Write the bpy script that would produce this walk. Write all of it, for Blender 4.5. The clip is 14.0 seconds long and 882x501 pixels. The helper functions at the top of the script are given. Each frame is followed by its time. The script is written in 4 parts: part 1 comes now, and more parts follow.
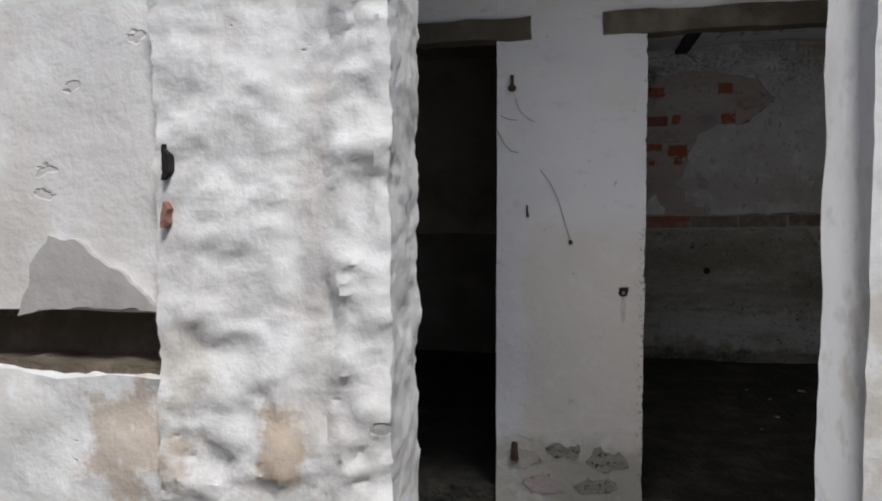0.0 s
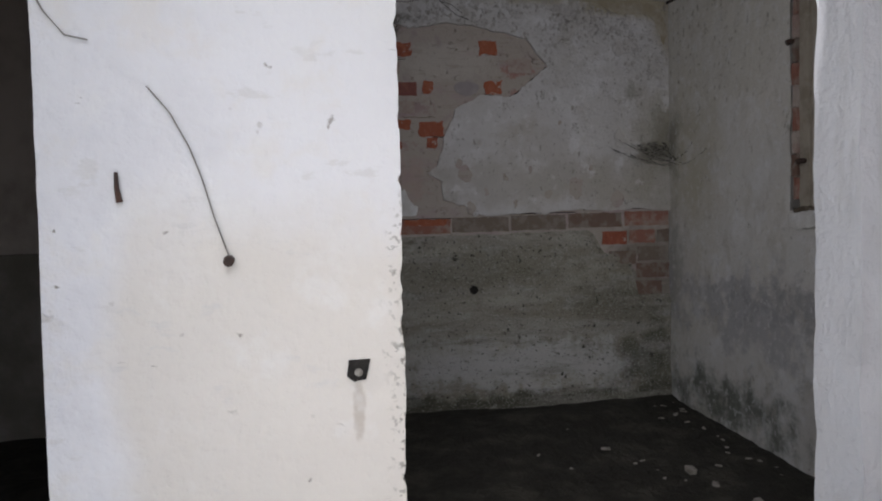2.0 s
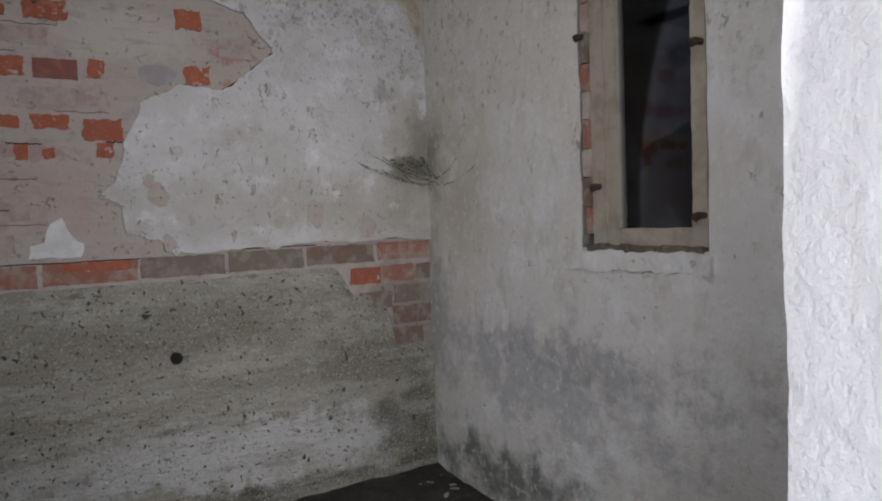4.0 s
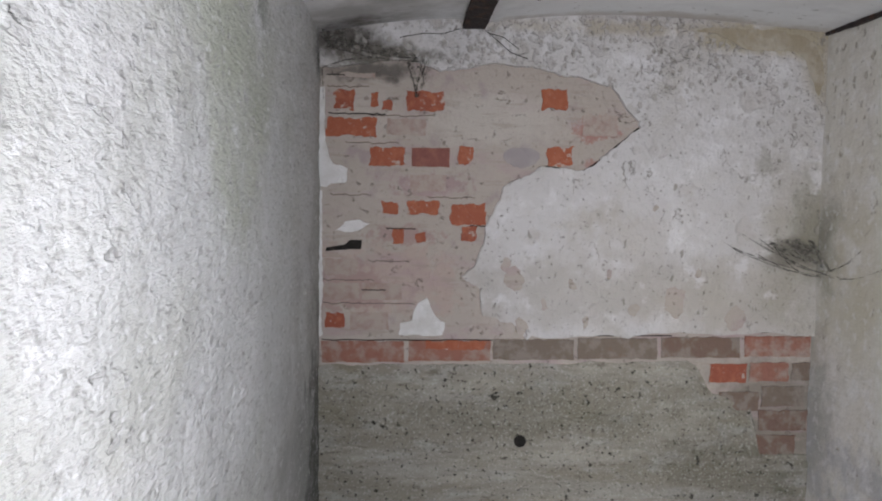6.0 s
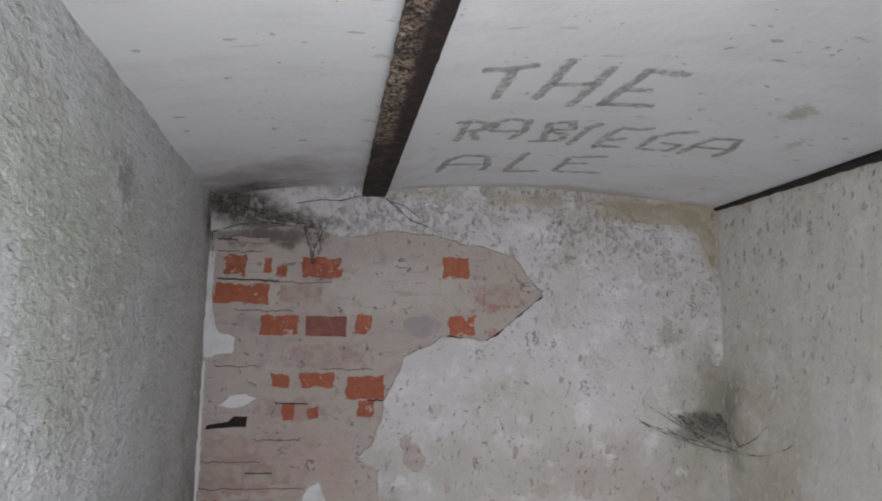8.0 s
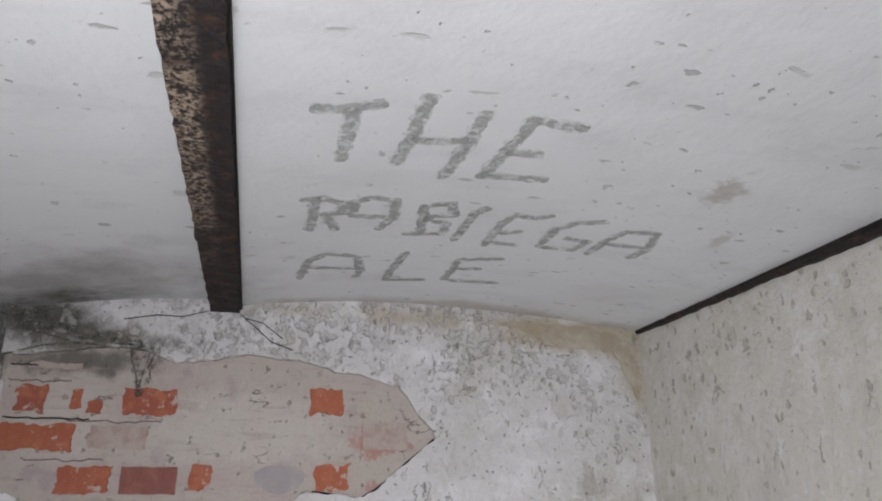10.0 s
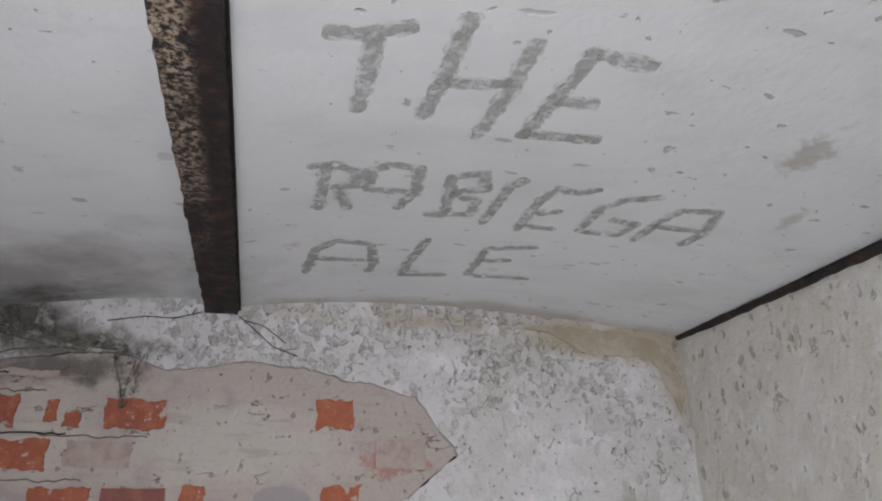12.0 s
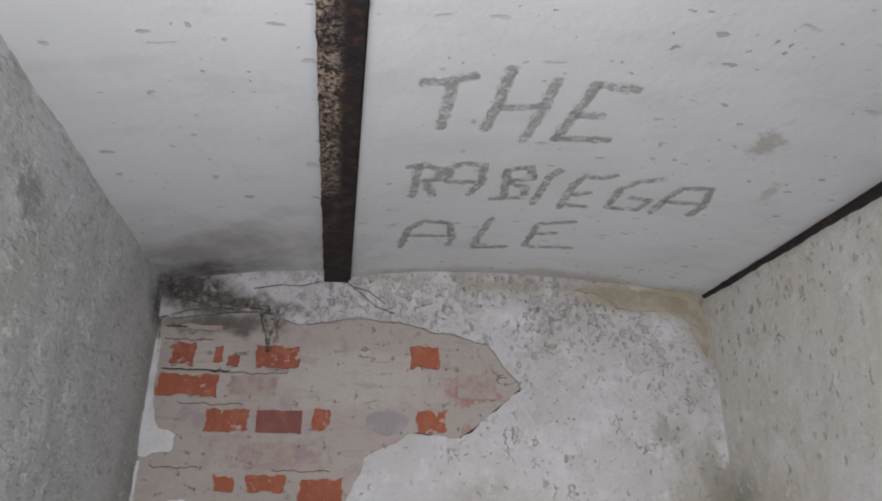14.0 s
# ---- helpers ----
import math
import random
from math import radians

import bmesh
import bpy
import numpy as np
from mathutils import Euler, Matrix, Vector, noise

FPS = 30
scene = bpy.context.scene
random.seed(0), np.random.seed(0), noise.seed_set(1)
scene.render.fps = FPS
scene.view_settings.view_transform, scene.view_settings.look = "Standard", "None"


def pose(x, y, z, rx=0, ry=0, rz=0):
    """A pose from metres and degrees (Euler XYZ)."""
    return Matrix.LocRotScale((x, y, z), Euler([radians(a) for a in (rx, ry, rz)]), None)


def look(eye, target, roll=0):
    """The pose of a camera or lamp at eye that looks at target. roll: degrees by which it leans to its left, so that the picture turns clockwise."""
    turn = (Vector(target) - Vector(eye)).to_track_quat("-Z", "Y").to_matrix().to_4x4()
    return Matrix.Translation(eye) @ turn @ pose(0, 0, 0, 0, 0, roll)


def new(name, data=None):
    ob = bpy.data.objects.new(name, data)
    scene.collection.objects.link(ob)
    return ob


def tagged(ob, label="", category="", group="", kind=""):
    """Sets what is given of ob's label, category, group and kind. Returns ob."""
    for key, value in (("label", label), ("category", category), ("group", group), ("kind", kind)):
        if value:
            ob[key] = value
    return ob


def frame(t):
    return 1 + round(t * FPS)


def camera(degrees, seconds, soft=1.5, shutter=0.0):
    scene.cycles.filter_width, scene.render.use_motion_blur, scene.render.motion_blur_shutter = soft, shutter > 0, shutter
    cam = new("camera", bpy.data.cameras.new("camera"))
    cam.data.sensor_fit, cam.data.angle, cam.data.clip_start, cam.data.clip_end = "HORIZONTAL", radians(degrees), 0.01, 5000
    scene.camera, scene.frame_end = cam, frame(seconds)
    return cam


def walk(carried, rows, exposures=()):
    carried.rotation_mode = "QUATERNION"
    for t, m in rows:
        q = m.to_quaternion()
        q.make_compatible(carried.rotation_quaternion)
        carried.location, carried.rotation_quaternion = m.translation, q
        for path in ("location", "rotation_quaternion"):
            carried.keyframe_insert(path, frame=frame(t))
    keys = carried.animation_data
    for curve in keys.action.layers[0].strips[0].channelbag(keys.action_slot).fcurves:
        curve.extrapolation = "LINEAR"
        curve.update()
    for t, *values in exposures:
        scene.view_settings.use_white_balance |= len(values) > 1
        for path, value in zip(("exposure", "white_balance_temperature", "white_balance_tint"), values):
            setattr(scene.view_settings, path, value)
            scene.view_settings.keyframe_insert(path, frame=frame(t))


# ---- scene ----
cam = camera(64.09, 14.0, soft=2.0)
ROWS = [
    (0.0, 0.180, 0.158, 0.939, 10.72, -3.30, 0.15),
    (0.5, 0.185, 0.417, 0.943, 0.46, -3.16, 0.88),
    (1.0, 0.201, 0.867, 0.883, -6.05, -2.61, 1.48),
    (1.5, 0.186, 1.300, 0.864, -7.72, -2.53, 1.40),
    (2.0, 0.301, 1.623, 0.873, -9.68, -2.30, 1.28),
    (2.5, 0.353, 1.892, 0.867, -15.49, -2.34, 1.17),
    (2.7, 0.387, 1.963, 0.908, -19.57, -2.23, 1.36),
    (4.8, 0.676, 2.612, 1.035, -31.32, -2.57, 1.92),
    (5.0, 0.685, 2.641, 1.061, -26.26, -2.90, 1.60),
    (5.5, 0.567, 2.673, 1.074, -15.53, -1.50, 0.61),
    (6.0, 0.623, 2.603, 1.366, -2.92, -4.00, -0.77),
    (6.5, 0.628, 2.590, 1.400, -0.70, -3.59, -1.02),
    (7.0, 0.633, 2.602, 1.450, -0.51, 3.25, -1.46),
    (7.5, 0.675, 2.614, 1.438, -1.53, 8.09, -1.60),
    (7.7, 0.690, 2.649, 1.450, -5.99, 7.87, -1.15),
    (9.8, 0.935, 3.034, 1.445, -14.41, 13.97, 0.03),
    (10.0, 0.952, 3.087, 1.447, -14.29, 20.16, 0.13),
    (10.5, 0.981, 3.235, 1.453, -13.99, 22.36, 0.03),
    (11.0, 0.979, 3.286, 1.447, -14.04, 22.59, 0.03),
    (11.5, 0.962, 3.309, 1.441, -14.03, 22.50, 0.03),
    (12.0, 0.958, 3.305, 1.440, -14.07, 22.34, 0.29),
    (12.5, 0.955, 3.253, 1.439, -13.77, 22.46, 0.11),
    (13.0, 0.952, 3.174, 1.425, -13.38, 22.19, 0.15),
    (13.5, 0.911, 3.000, 1.330, -11.86, 22.34, -0.10),
    (14.0, 0.878, 2.899, 1.216, -8.13, 21.95, -0.26),
]
EXPOSURES = [(0.0, -0.6), (0.5, -0.55), (1.0, 0.2), (1.5, 1.1), (2.0, 1.05), (2.7, 0.9), (4.8, 2.85), (5.2, 2.88), (5.5, 2.98), (6.0, 2.65), (6.5, 2.52), (7.0, 2.48), (7.5, 2.35), (9.8, 2.88), (10.5, 2.77), (12.5, 2.75), (13.5, 2.69), (14.0, 2.64)]
walk(cam, [(t, pose(x, y, z, 90 + pitch, roll, yaw)) for t, x, y, z, yaw, pitch, roll in ROWS], EXPOSURES)

# ---- light ----
world = bpy.data.worlds.new("world")
scene.world = world
world.use_nodes = True
sky = world.node_tree.nodes.new("ShaderNodeTexSky")
sky.sky_type, sky.sun_disc = "NISHITA", False
sky.sun_elevation, sky.sun_rotation = radians(40), radians(200)
world.node_tree.links.new(sky.outputs[0], world.node_tree.nodes["Background"].inputs[0])
world.node_tree.nodes["Background"].inputs[1].default_value = 0.14


def lamp(name, kind, eye, target, watts, colour):
    data = bpy.data.lights.new(name, kind)
    data.energy, data.color = watts, colour
    ob = new(name, data)
    ob.matrix_world = look(eye, target)
    return data


# hazy daylight over the open yard
sun = lamp("sun", "SUN", (2.0, 0.0, 6.0), (0.1, 3.0, 0.8), 5.0, (1.0, 0.985, 0.965))
sun.angle = radians(14)
# fill lamps added in both doorways, fixed stand-ins for a hand-carried torch
entrance = lamp("fill_entrance", "AREA", (0.26, 1.64, 0.88), (0.62, 3.0, 0.78), 4.9, (0.965, 0.965, 1.0))
entrance.shape, entrance.size, entrance.size_y = "RECTANGLE", 0.70, 1.6
door = lamp("fill_doorway", "AREA", (0.85, 2.80, 1.20), (0.85, 5.0, 1.46), 2.25, (0.950, 0.945, 1.0))
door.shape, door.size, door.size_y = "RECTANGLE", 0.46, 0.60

# ---- materials ----
from mathutils.geometry import delaunay_2d_cdt


class Nodes:
    """A small builder for surface materials in object space."""

    def __init__(self, name, rough=0.9):
        self.m = bpy.data.materials.new(name)
        self.m.use_nodes = True
        self.t = self.m.node_tree
        self.b = self.t.nodes["Principled BSDF"]
        self.b.inputs["Roughness"].default_value = rough
        self.b.inputs["Specular IOR Level"].default_value = 0.25
        self.v = self.t.nodes.new("ShaderNodeTexCoord").outputs["Object"]
        self.c = None
        self.h = None

    def link(self, a, b):
        self.t.links.new(a, b)

    def noise(self, scale, detail=5.0, rough=0.6, stretch=(1, 1, 1), off=0.0):
        mp = self.t.nodes.new("ShaderNodeMapping")
        mp.inputs["Scale"].default_value = stretch
        mp.inputs["Location"].default_value = (off, off * 0.7, off * 1.3)
        self.link(self.v, mp.inputs["Vector"])
        n = self.t.nodes.new("ShaderNodeTexNoise")
        n.inputs["Scale"].default_value = scale
        n.inputs["Detail"].default_value = detail
        n.inputs["Roughness"].default_value = rough
        self.link(mp.outputs[0], n.inputs["Vector"])
        return n.outputs["Fac"]

    def ramp(self, fac, lo, hi, top=1.0):
        r = self.t.nodes.new("ShaderNodeMapRange")
        r.interpolation_type = "SMOOTHSTEP"
        for i, value in enumerate((lo, hi, 0.0, top)):
            r.inputs[1 + i].default_value = value
        self.link(fac, r.inputs[0])
        return r.outputs[0]

    def math(self, op, a, b):
        n = self.t.nodes.new("ShaderNodeMath")
        n.operation = op
        for i, q in enumerate((a, b)):
            if isinstance(q, (int, float)):
                n.inputs[i].default_value = q
            else:
                self.link(q, n.inputs[i])
        return n.outputs[0]

    def colour(self, rgb):
        n = self.t.nodes.new("ShaderNodeRGB")
        n.outputs[0].default_value = (*rgb, 1)
        self.c = n.outputs[0]
        return self

    def over(self, fac, rgb):
        n = self.t.nodes.new("ShaderNodeMix")
        n.data_type = "RGBA"
        self.link(fac, n.inputs[0])
        self.link(self.c, n.inputs[6])
        n.inputs[7].default_value = (*rgb, 1)
        self.c = n.outputs[2]
        return self

    def blotch(self, rgb, scale, lo, hi, top=1.0, detail=6.0, stretch=(1, 1, 1), off=0.0, rough=0.62):
        return self.over(self.ramp(self.noise(scale, detail, rough, stretch, off), lo, hi, top), rgb)

    def stain(self, rgb, centre, size, top=1.0, ragged=1.2, scale=7.0, soft=0.5, off=3.0):
        """A stain with an uneven rim round one place."""
        a = self.t.nodes.new("ShaderNodeVectorMath")
        a.operation = "SUBTRACT"
        a.inputs[1].default_value = centre
        self.link(self.v, a.inputs[0])
        d = self.t.nodes.new("ShaderNodeVectorMath")
        d.operation = "DIVIDE"
        d.inputs[1].default_value = size
        self.link(a.outputs[0], d.inputs[0])
        n = self.t.nodes.new("ShaderNodeVectorMath")
        n.operation = "LENGTH"
        self.link(d.outputs[0], n.inputs[0])
        e = self.math("MULTIPLY", self.math("SUBTRACT", self.noise(scale, 6.0, 0.65, (1, 1, 1), off), 0.5), ragged * 2)
        f = self.math("ADD", self.math("SUBTRACT", 1.0, n.outputs["Value"]), e)
        return self.over(self.ramp(f, 0.0, soft, top), rgb)

    def relief(self, scale, depth, detail=6.0, stretch=(1, 1, 1), rough=0.6, off=0.0):
        h = self.math("MULTIPLY", self.noise(scale, detail, rough, stretch, off), depth)
        self.h = h if self.h is None else self.math("ADD", self.h, h)
        return self

    def band(self, lo, hi, axis="Z"):
        """A ragged change from one height to another."""
        s = self.t.nodes.new("ShaderNodeSeparateXYZ")
        self.link(self.v, s.inputs[0])
        shift = self.math("MULTIPLY", self.math("SUBTRACT", self.noise(4.0, 5.0, 0.6, (1, 1, 1), 21.0), 0.5), 0.9)
        return self.ramp(self.math("ADD", s.outputs[axis], shift), lo, hi)

    def pits(self, scale, lo, hi, depth, rgb=None, top=1.0, off=5.0, mask=None):
        f = self.ramp(self.noise(scale, 3.0, 0.5, (1, 1, 1), off), lo, hi)
        if mask is not None:
            f = self.math("MULTIPLY", f, mask)
        h = self.math("MULTIPLY", f, -depth)
        self.h = h if self.h is None else self.math("ADD", self.h, h)
        if rgb:
            self.over(self.math("MULTIPLY", f, top), rgb)
        return self

    def axis(self, name, lo, hi, ragged=0.0, scale=9.0, off=31.0):
        """From 0 to 1 along one axis, with an uneven front."""
        s = self.t.nodes.new("ShaderNodeSeparateXYZ")
        self.link(self.v, s.inputs[0])
        q = s.outputs[name]
        if ragged:
            q = self.math("ADD", q, self.math("MULTIPLY", self.math("SUBTRACT", self.noise(scale, 5.0, 0.6, (1, 1, 1), off), 0.5), ragged))
        return self.ramp(q, lo, hi)

    def cracks(self, rgb, scale, width, stretch=(1, 1, 1), off=0.0, keep=0.55, top=0.9, depth=0.004):
        """Short wandering cracks, broken off where a second noise is low."""
        n = self.math("ABSOLUTE", self.math("SUBTRACT", self.noise(scale, 5.0, 0.6, stretch, off), 0.5), 0.0)
        f = self.math("MULTIPLY", self.ramp(n, width, width * 0.3), self.ramp(self.noise(scale * 1.3, 2.0, 0.5, (1, 1, 1), off + 7), keep, keep + 0.06))
        h = self.math("MULTIPLY", f, -depth)
        self.h = h if self.h is None else self.math("ADD", self.h, h)
        return self.over(self.math("MULTIPLY", f, top), rgb)

    def spots(self, rgb, scale, size=0.3, keep=0.4, stretch=(1, 1, 1), off=0.0, depth=0.002, mask=None, top=0.8, warp=0.5):
        """Scattered flakes and spots of uneven size."""
        mp = self.t.nodes.new("ShaderNodeMapping")
        mp.inputs["Scale"].default_value = stretch
        mp.inputs["Location"].default_value = (off, off * 0.7, off * 1.3)
        self.link(self.v, mp.inputs["Vector"])
        wave = self.t.nodes.new("ShaderNodeTexNoise")
        wave.inputs["Scale"].default_value = scale * 1.6
        wave.inputs["Detail"].default_value = 4.0
        self.link(mp.outputs[0], wave.inputs["Vector"])
        shift = self.t.nodes.new("ShaderNodeVectorMath")
        shift.operation = "MULTIPLY_ADD"
        shift.inputs[1].default_value = (warp / scale * 2,) * 3
        self.link(wave.outputs["Color"], shift.inputs[0])
        self.link(mp.outputs[0], shift.inputs[2])
        cell = self.t.nodes.new("ShaderNodeTexVoronoi")
        cell.inputs["Scale"].default_value = scale
        self.link(shift.outputs[0], cell.inputs["Vector"])
        pick = self.t.nodes.new("ShaderNodeSeparateColor")
        self.link(cell.outputs["Color"], pick.inputs[0])
        reach = self.math("MULTIPLY", self.math("MULTIPLY", pick.outputs[1], pick.outputs[1]), size)
        f = self.ramp(self.math("SUBTRACT", reach, cell.outputs["Distance"]), -0.03, 0.05)
        f = self.math("MULTIPLY", f, self.ramp(pick.outputs[0], 1 - keep - 0.01, 1 - keep + 0.01))
        if mask is not None:
            f = self.math("MULTIPLY", f, mask)
        h = self.math("MULTIPLY", f, -depth)
        self.h = h if self.h is None else self.math("ADD", self.h, h)
        return self.over(self.math("MULTIPLY", f, top), rgb)

    def done(self):
        self.link(self.c, self.b.inputs["Base Color"])
        if self.h is not None:
            n = self.t.nodes.new("ShaderNodeBump")
            n.inputs["Strength"].default_value = 1.0
            n.inputs["Distance"].default_value = 1.0
            self.link(self.h, n.inputs["Height"])
            self.link(n.outputs[0], self.b.inputs["Normal"])
        return self.m


def near_wall_paint():
    n = Nodes("thick_limewash").colour((0.79, 0.78, 0.765))
    n.blotch((0.63, 0.60, 0.57), 2.6, 0.46, 0.70, 0.7)
    n.blotch((0.85, 0.85, 0.86), 9.0, 0.5, 0.7, 0.8, off=2)
    n.stain((0.60, 0.55, 0.50), (-1.05, 1.5, 0.95), (0.12, 0.3, 0.75), 0.6, 1.3, 6.0, 0.9)
    n.stain((0.62, 0.595, 0.58), (-0.86, 1.5, 1.2), (0.24, 0.3, 0.55), 0.55, 0.8, 5.0, 0.8)
    n.stain((0.50, 0.40, 0.31), (-0.76, 1.5, 0.42), (0.16, 0.3, 0.16), 0.75, 1.5, 13.0, 0.6)
    n.stain((0.52, 0.40, 0.29), (-0.40, 1.5, 0.46), (0.07, 0.3, 0.11), 0.8, 1.3, 12.0, 0.5)
    n.stain((0.58, 0.54, 0.51), (-0.33, 1.5, 0.85), (0.045, 0.3, 0.7), 0.6, 0.7, 7.0, 0.9)
    n.stain((0.56, 0.52, 0.46), (-0.62, 1.5, 0.62), (0.10, 0.3, 0.12), 0.6, 1.4, 12.0)
    n.stain((0.55, 0.50, 0.42), (0.80, 1.45, 0.65), (0.16, 0.3, 0.35), 0.7, 1.3, 10.0)
    n.blotch((0.58, 0.565, 0.56), 9.0, 0.54, 0.66, 0.55, stretch=(1, 1, 1.6), off=44)
    n.blotch((0.66, 0.60, 0.56), 6.0, 0.55, 0.72, 0.5, off=7)
    n.spots((0.50, 0.47, 0.44), 13.0, 0.34, 0.14, (1, 1, 1.6), 5.0, 0.003, None, 0.45)
    return n.relief(11, 0.007, 6).relief(34, 0.002, 5).done()


def pier_paint():
    n = Nodes("pier_plaster", 0.85).colour((0.72, 0.71, 0.72))
    n.blotch((0.60, 0.59, 0.61), 2.6, 0.45, 0.7, 0.6)
    damp = n.math("MULTIPLY", n.axis("X", -0.03, 0.035, 0.10, 4.0), n.axis("Z", 0.97, 0.80, 0.34, 4.0, 12.0))
    n.over(n.math("MULTIPLY", damp, 0.85), (0.66, 0.615, 0.555))
    n.blotch((0.70, 0.66, 0.61), 7.0, 0.52, 0.66, 0.5, off=62)
    worn = n.math("MULTIPLY", n.axis("X", 0.385, 0.432, 0.05, 20.0), n.axis("Z", 0.98, 0.80, 0.2))
    n.over(n.math("MULTIPLY", worn, n.ramp(n.noise(70.0, 5.0, 0.65, (1, 1, 1), 9.0), 0.54, 0.60)), (0.26, 0.24, 0.21))
    n.stain((0.42, 0.36, 0.30), (0.352, 2.7, 0.585), (0.012, 0.3, 0.06), 0.6, 0.9, 20.0)
    n.cracks((0.42, 0.39, 0.36), 8.0, 0.008, (0.5, 1, 1.5), 5.0, 0.68, 0.7, 0.002)
    n.spots((0.52, 0.48, 0.44), 12.0, 0.20, 0.10, (0.6, 1, 1.5), 8.0, 0.0015, None, 0.7)
    n.stain((0.40, 0.38, 0.33), (0.15, 2.67, -0.06), (0.9, 0.4, 0.20), 0.8, 0.5, 9.0)
    n.pits(22.0, 0.72, 0.77, 0.001, (0.45, 0.42, 0.39), 0.5)
    n.blotch((0.60, 0.58, 0.56), 16.0, 0.60, 0.66, 0.5, stretch=(0.6, 1, 1.4), off=91)
    n.blotch((0.74, 0.73, 0.715), 11.0, 0.54, 0.70, 0.4, off=95)
    n.spots((0.30, 0.27, 0.24), 20.0, 0.13, 0.16, (1, 1, 1), 18.0, 0.002, None, 0.8)
    return n.relief(7, 0.010, 4).relief(24, 0.006, 5).relief(60, 0.0012, 6).done()


def jamb_paint():
    n = Nodes("jamb_limewash", 0.85).colour((0.82, 0.81, 0.83))
    n.blotch((0.70, 0.68, 0.68), 4.0, 0.5, 0.75, 0.6)
    n.blotch((0.66, 0.64, 0.62), 8.0, 0.55, 0.7, 0.6, stretch=(1, 1, 0.15), off=4)
    n.stain((0.55, 0.48, 0.38), (1.25, 2.75, 0.0), (0.6, 0.5, 0.3), 0.7, 1.0, 9.0)
    return n.relief(9, 0.012).relief(60, 0.004, 7).done()


def mortar_face():
    n = Nodes("old_mortar").colour((0.43, 0.385, 0.345))
    n.blotch((0.50, 0.455, 0.415), 3.5, 0.45, 0.7, 0.8)
    n.blotch((0.34, 0.28, 0.29), 11.0, 0.56, 0.72, 0.7, off=2)
    n.stain((0.45, 0.31, 0.27), (0.55, 5.0, 1.10), (0.32, 0.4, 0.14), 0.35, 1.6, 14.0)
    n.stain((0.38, 0.20, 0.17), (1.275, 5.0, 1.615), (0.10, 0.4, 0.045), 0.85, 1.7, 34.0)
    n.stain((0.38, 0.22, 0.19), (1.27, 5.0, 1.50), (0.05, 0.4, 0.02), 0.85, 1.6, 40.0)
    n.stain((0.34, 0.24, 0.24), (0.72, 5.0, 1.42), (0.16, 0.4, 0.04), 0.7, 1.8, 30.0)
    n.stain((0.36, 0.25, 0.235), (0.44, 5.0, 1.06), (0.16, 0.4, 0.10), 0.7, 1.7, 26.0)
    n.stain((0.36, 0.25, 0.235), (0.62, 5.0, 1.25), (0.14, 0.4, 0.035), 0.7, 1.7, 30.0)
    n.stain((0.50, 0.47, 0.43), (0.92, 5.0, 1.64), (0.30, 0.4, 0.11), 0.7, 1.0, 9.0)
    n.stain((0.235, 0.215, 0.185), (1.92, 5.0, 0.62), (0.36, 0.4, 0.26), 0.9, 0.8, 9.0, 0.6)
    n.stain((0.33, 0.295, 0.265), (1.45, 5.0, 0.86), (0.6, 0.4, 0.06), 0.7, 0.8, 9.0, 0.6)
    n.cracks((0.20, 0.16, 0.14), 10.0, 0.010, (0.6, 1, 1.6), 2.0, 0.60, 0.85, 0.003)
    n.spots((0.27, 0.22, 0.20), 34.0, 0.30, 0.16, (0.8, 1, 1), 6.0, 0.003, None, 0.7)
    n.blotch((0.42, 0.325, 0.33), 6.0, 0.50, 0.70, 0.7, stretch=(0.6, 1, 1.8), off=41)
    n.stain((0.12, 0.11, 0.10), (0.50, 5.0, 1.80), (0.26, 0.5, 0.05), 0.9, 1.1, 14.0, 0.8)
    n.pits(46.0, 0.63, 0.70, 0.004, (0.24, 0.20, 0.185), 0.6)
    n.blotch((0.36, 0.31, 0.27), 20.0, 0.54, 0.66, 0.6, stretch=(0.35, 1, 2.2), off=11)
    n.blotch((0.30, 0.24, 0.21), 100.0, 0.58, 0.70, 0.5, off=14)
    return n.relief(12, 0.010).relief(70, 0.004, 8).done()


def brick_face():
    n = Nodes("orange_brick").colour((0.36, 0.118, 0.066))
    info = n.t.nodes.new("ShaderNodeObjectInfo")
    n.over(n.ramp(info.outputs["Random"], 0.0, 1.0, 0.65), (0.27, 0.085, 0.06))
    n.blotch((0.42, 0.155, 0.09), 30.0, 0.45, 0.7, 0.8)
    n.blotch((0.48, 0.41, 0.36), 26.0, 0.595, 0.65, 0.85, off=3)
    n.blotch((0.46, 0.36, 0.30), 110.0, 0.62, 0.70, 0.6, off=13)
    n.blotch((0.20, 0.07, 0.05), 50.0, 0.6, 0.75, 0.6, off=6)
    return n.relief(60, 0.006, 8).done()


def dusty_brick_face():
    n = Nodes("mortar_smeared_brick").colour((0.185, 0.115, 0.09))
    info = n.t.nodes.new("ShaderNodeObjectInfo")
    n.over(n.ramp(info.outputs["Random"], 0.2, 1.0, 0.8), (0.20, 0.17, 0.14))
    n.blotch((0.26, 0.23, 0.20), 14.0, 0.46, 0.60, 0.9)
    n.blotch((0.22, 0.14, 0.10), 40.0, 0.58, 0.72, 0.6, off=6)
    return n.relief(50, 0.007, 8).done()


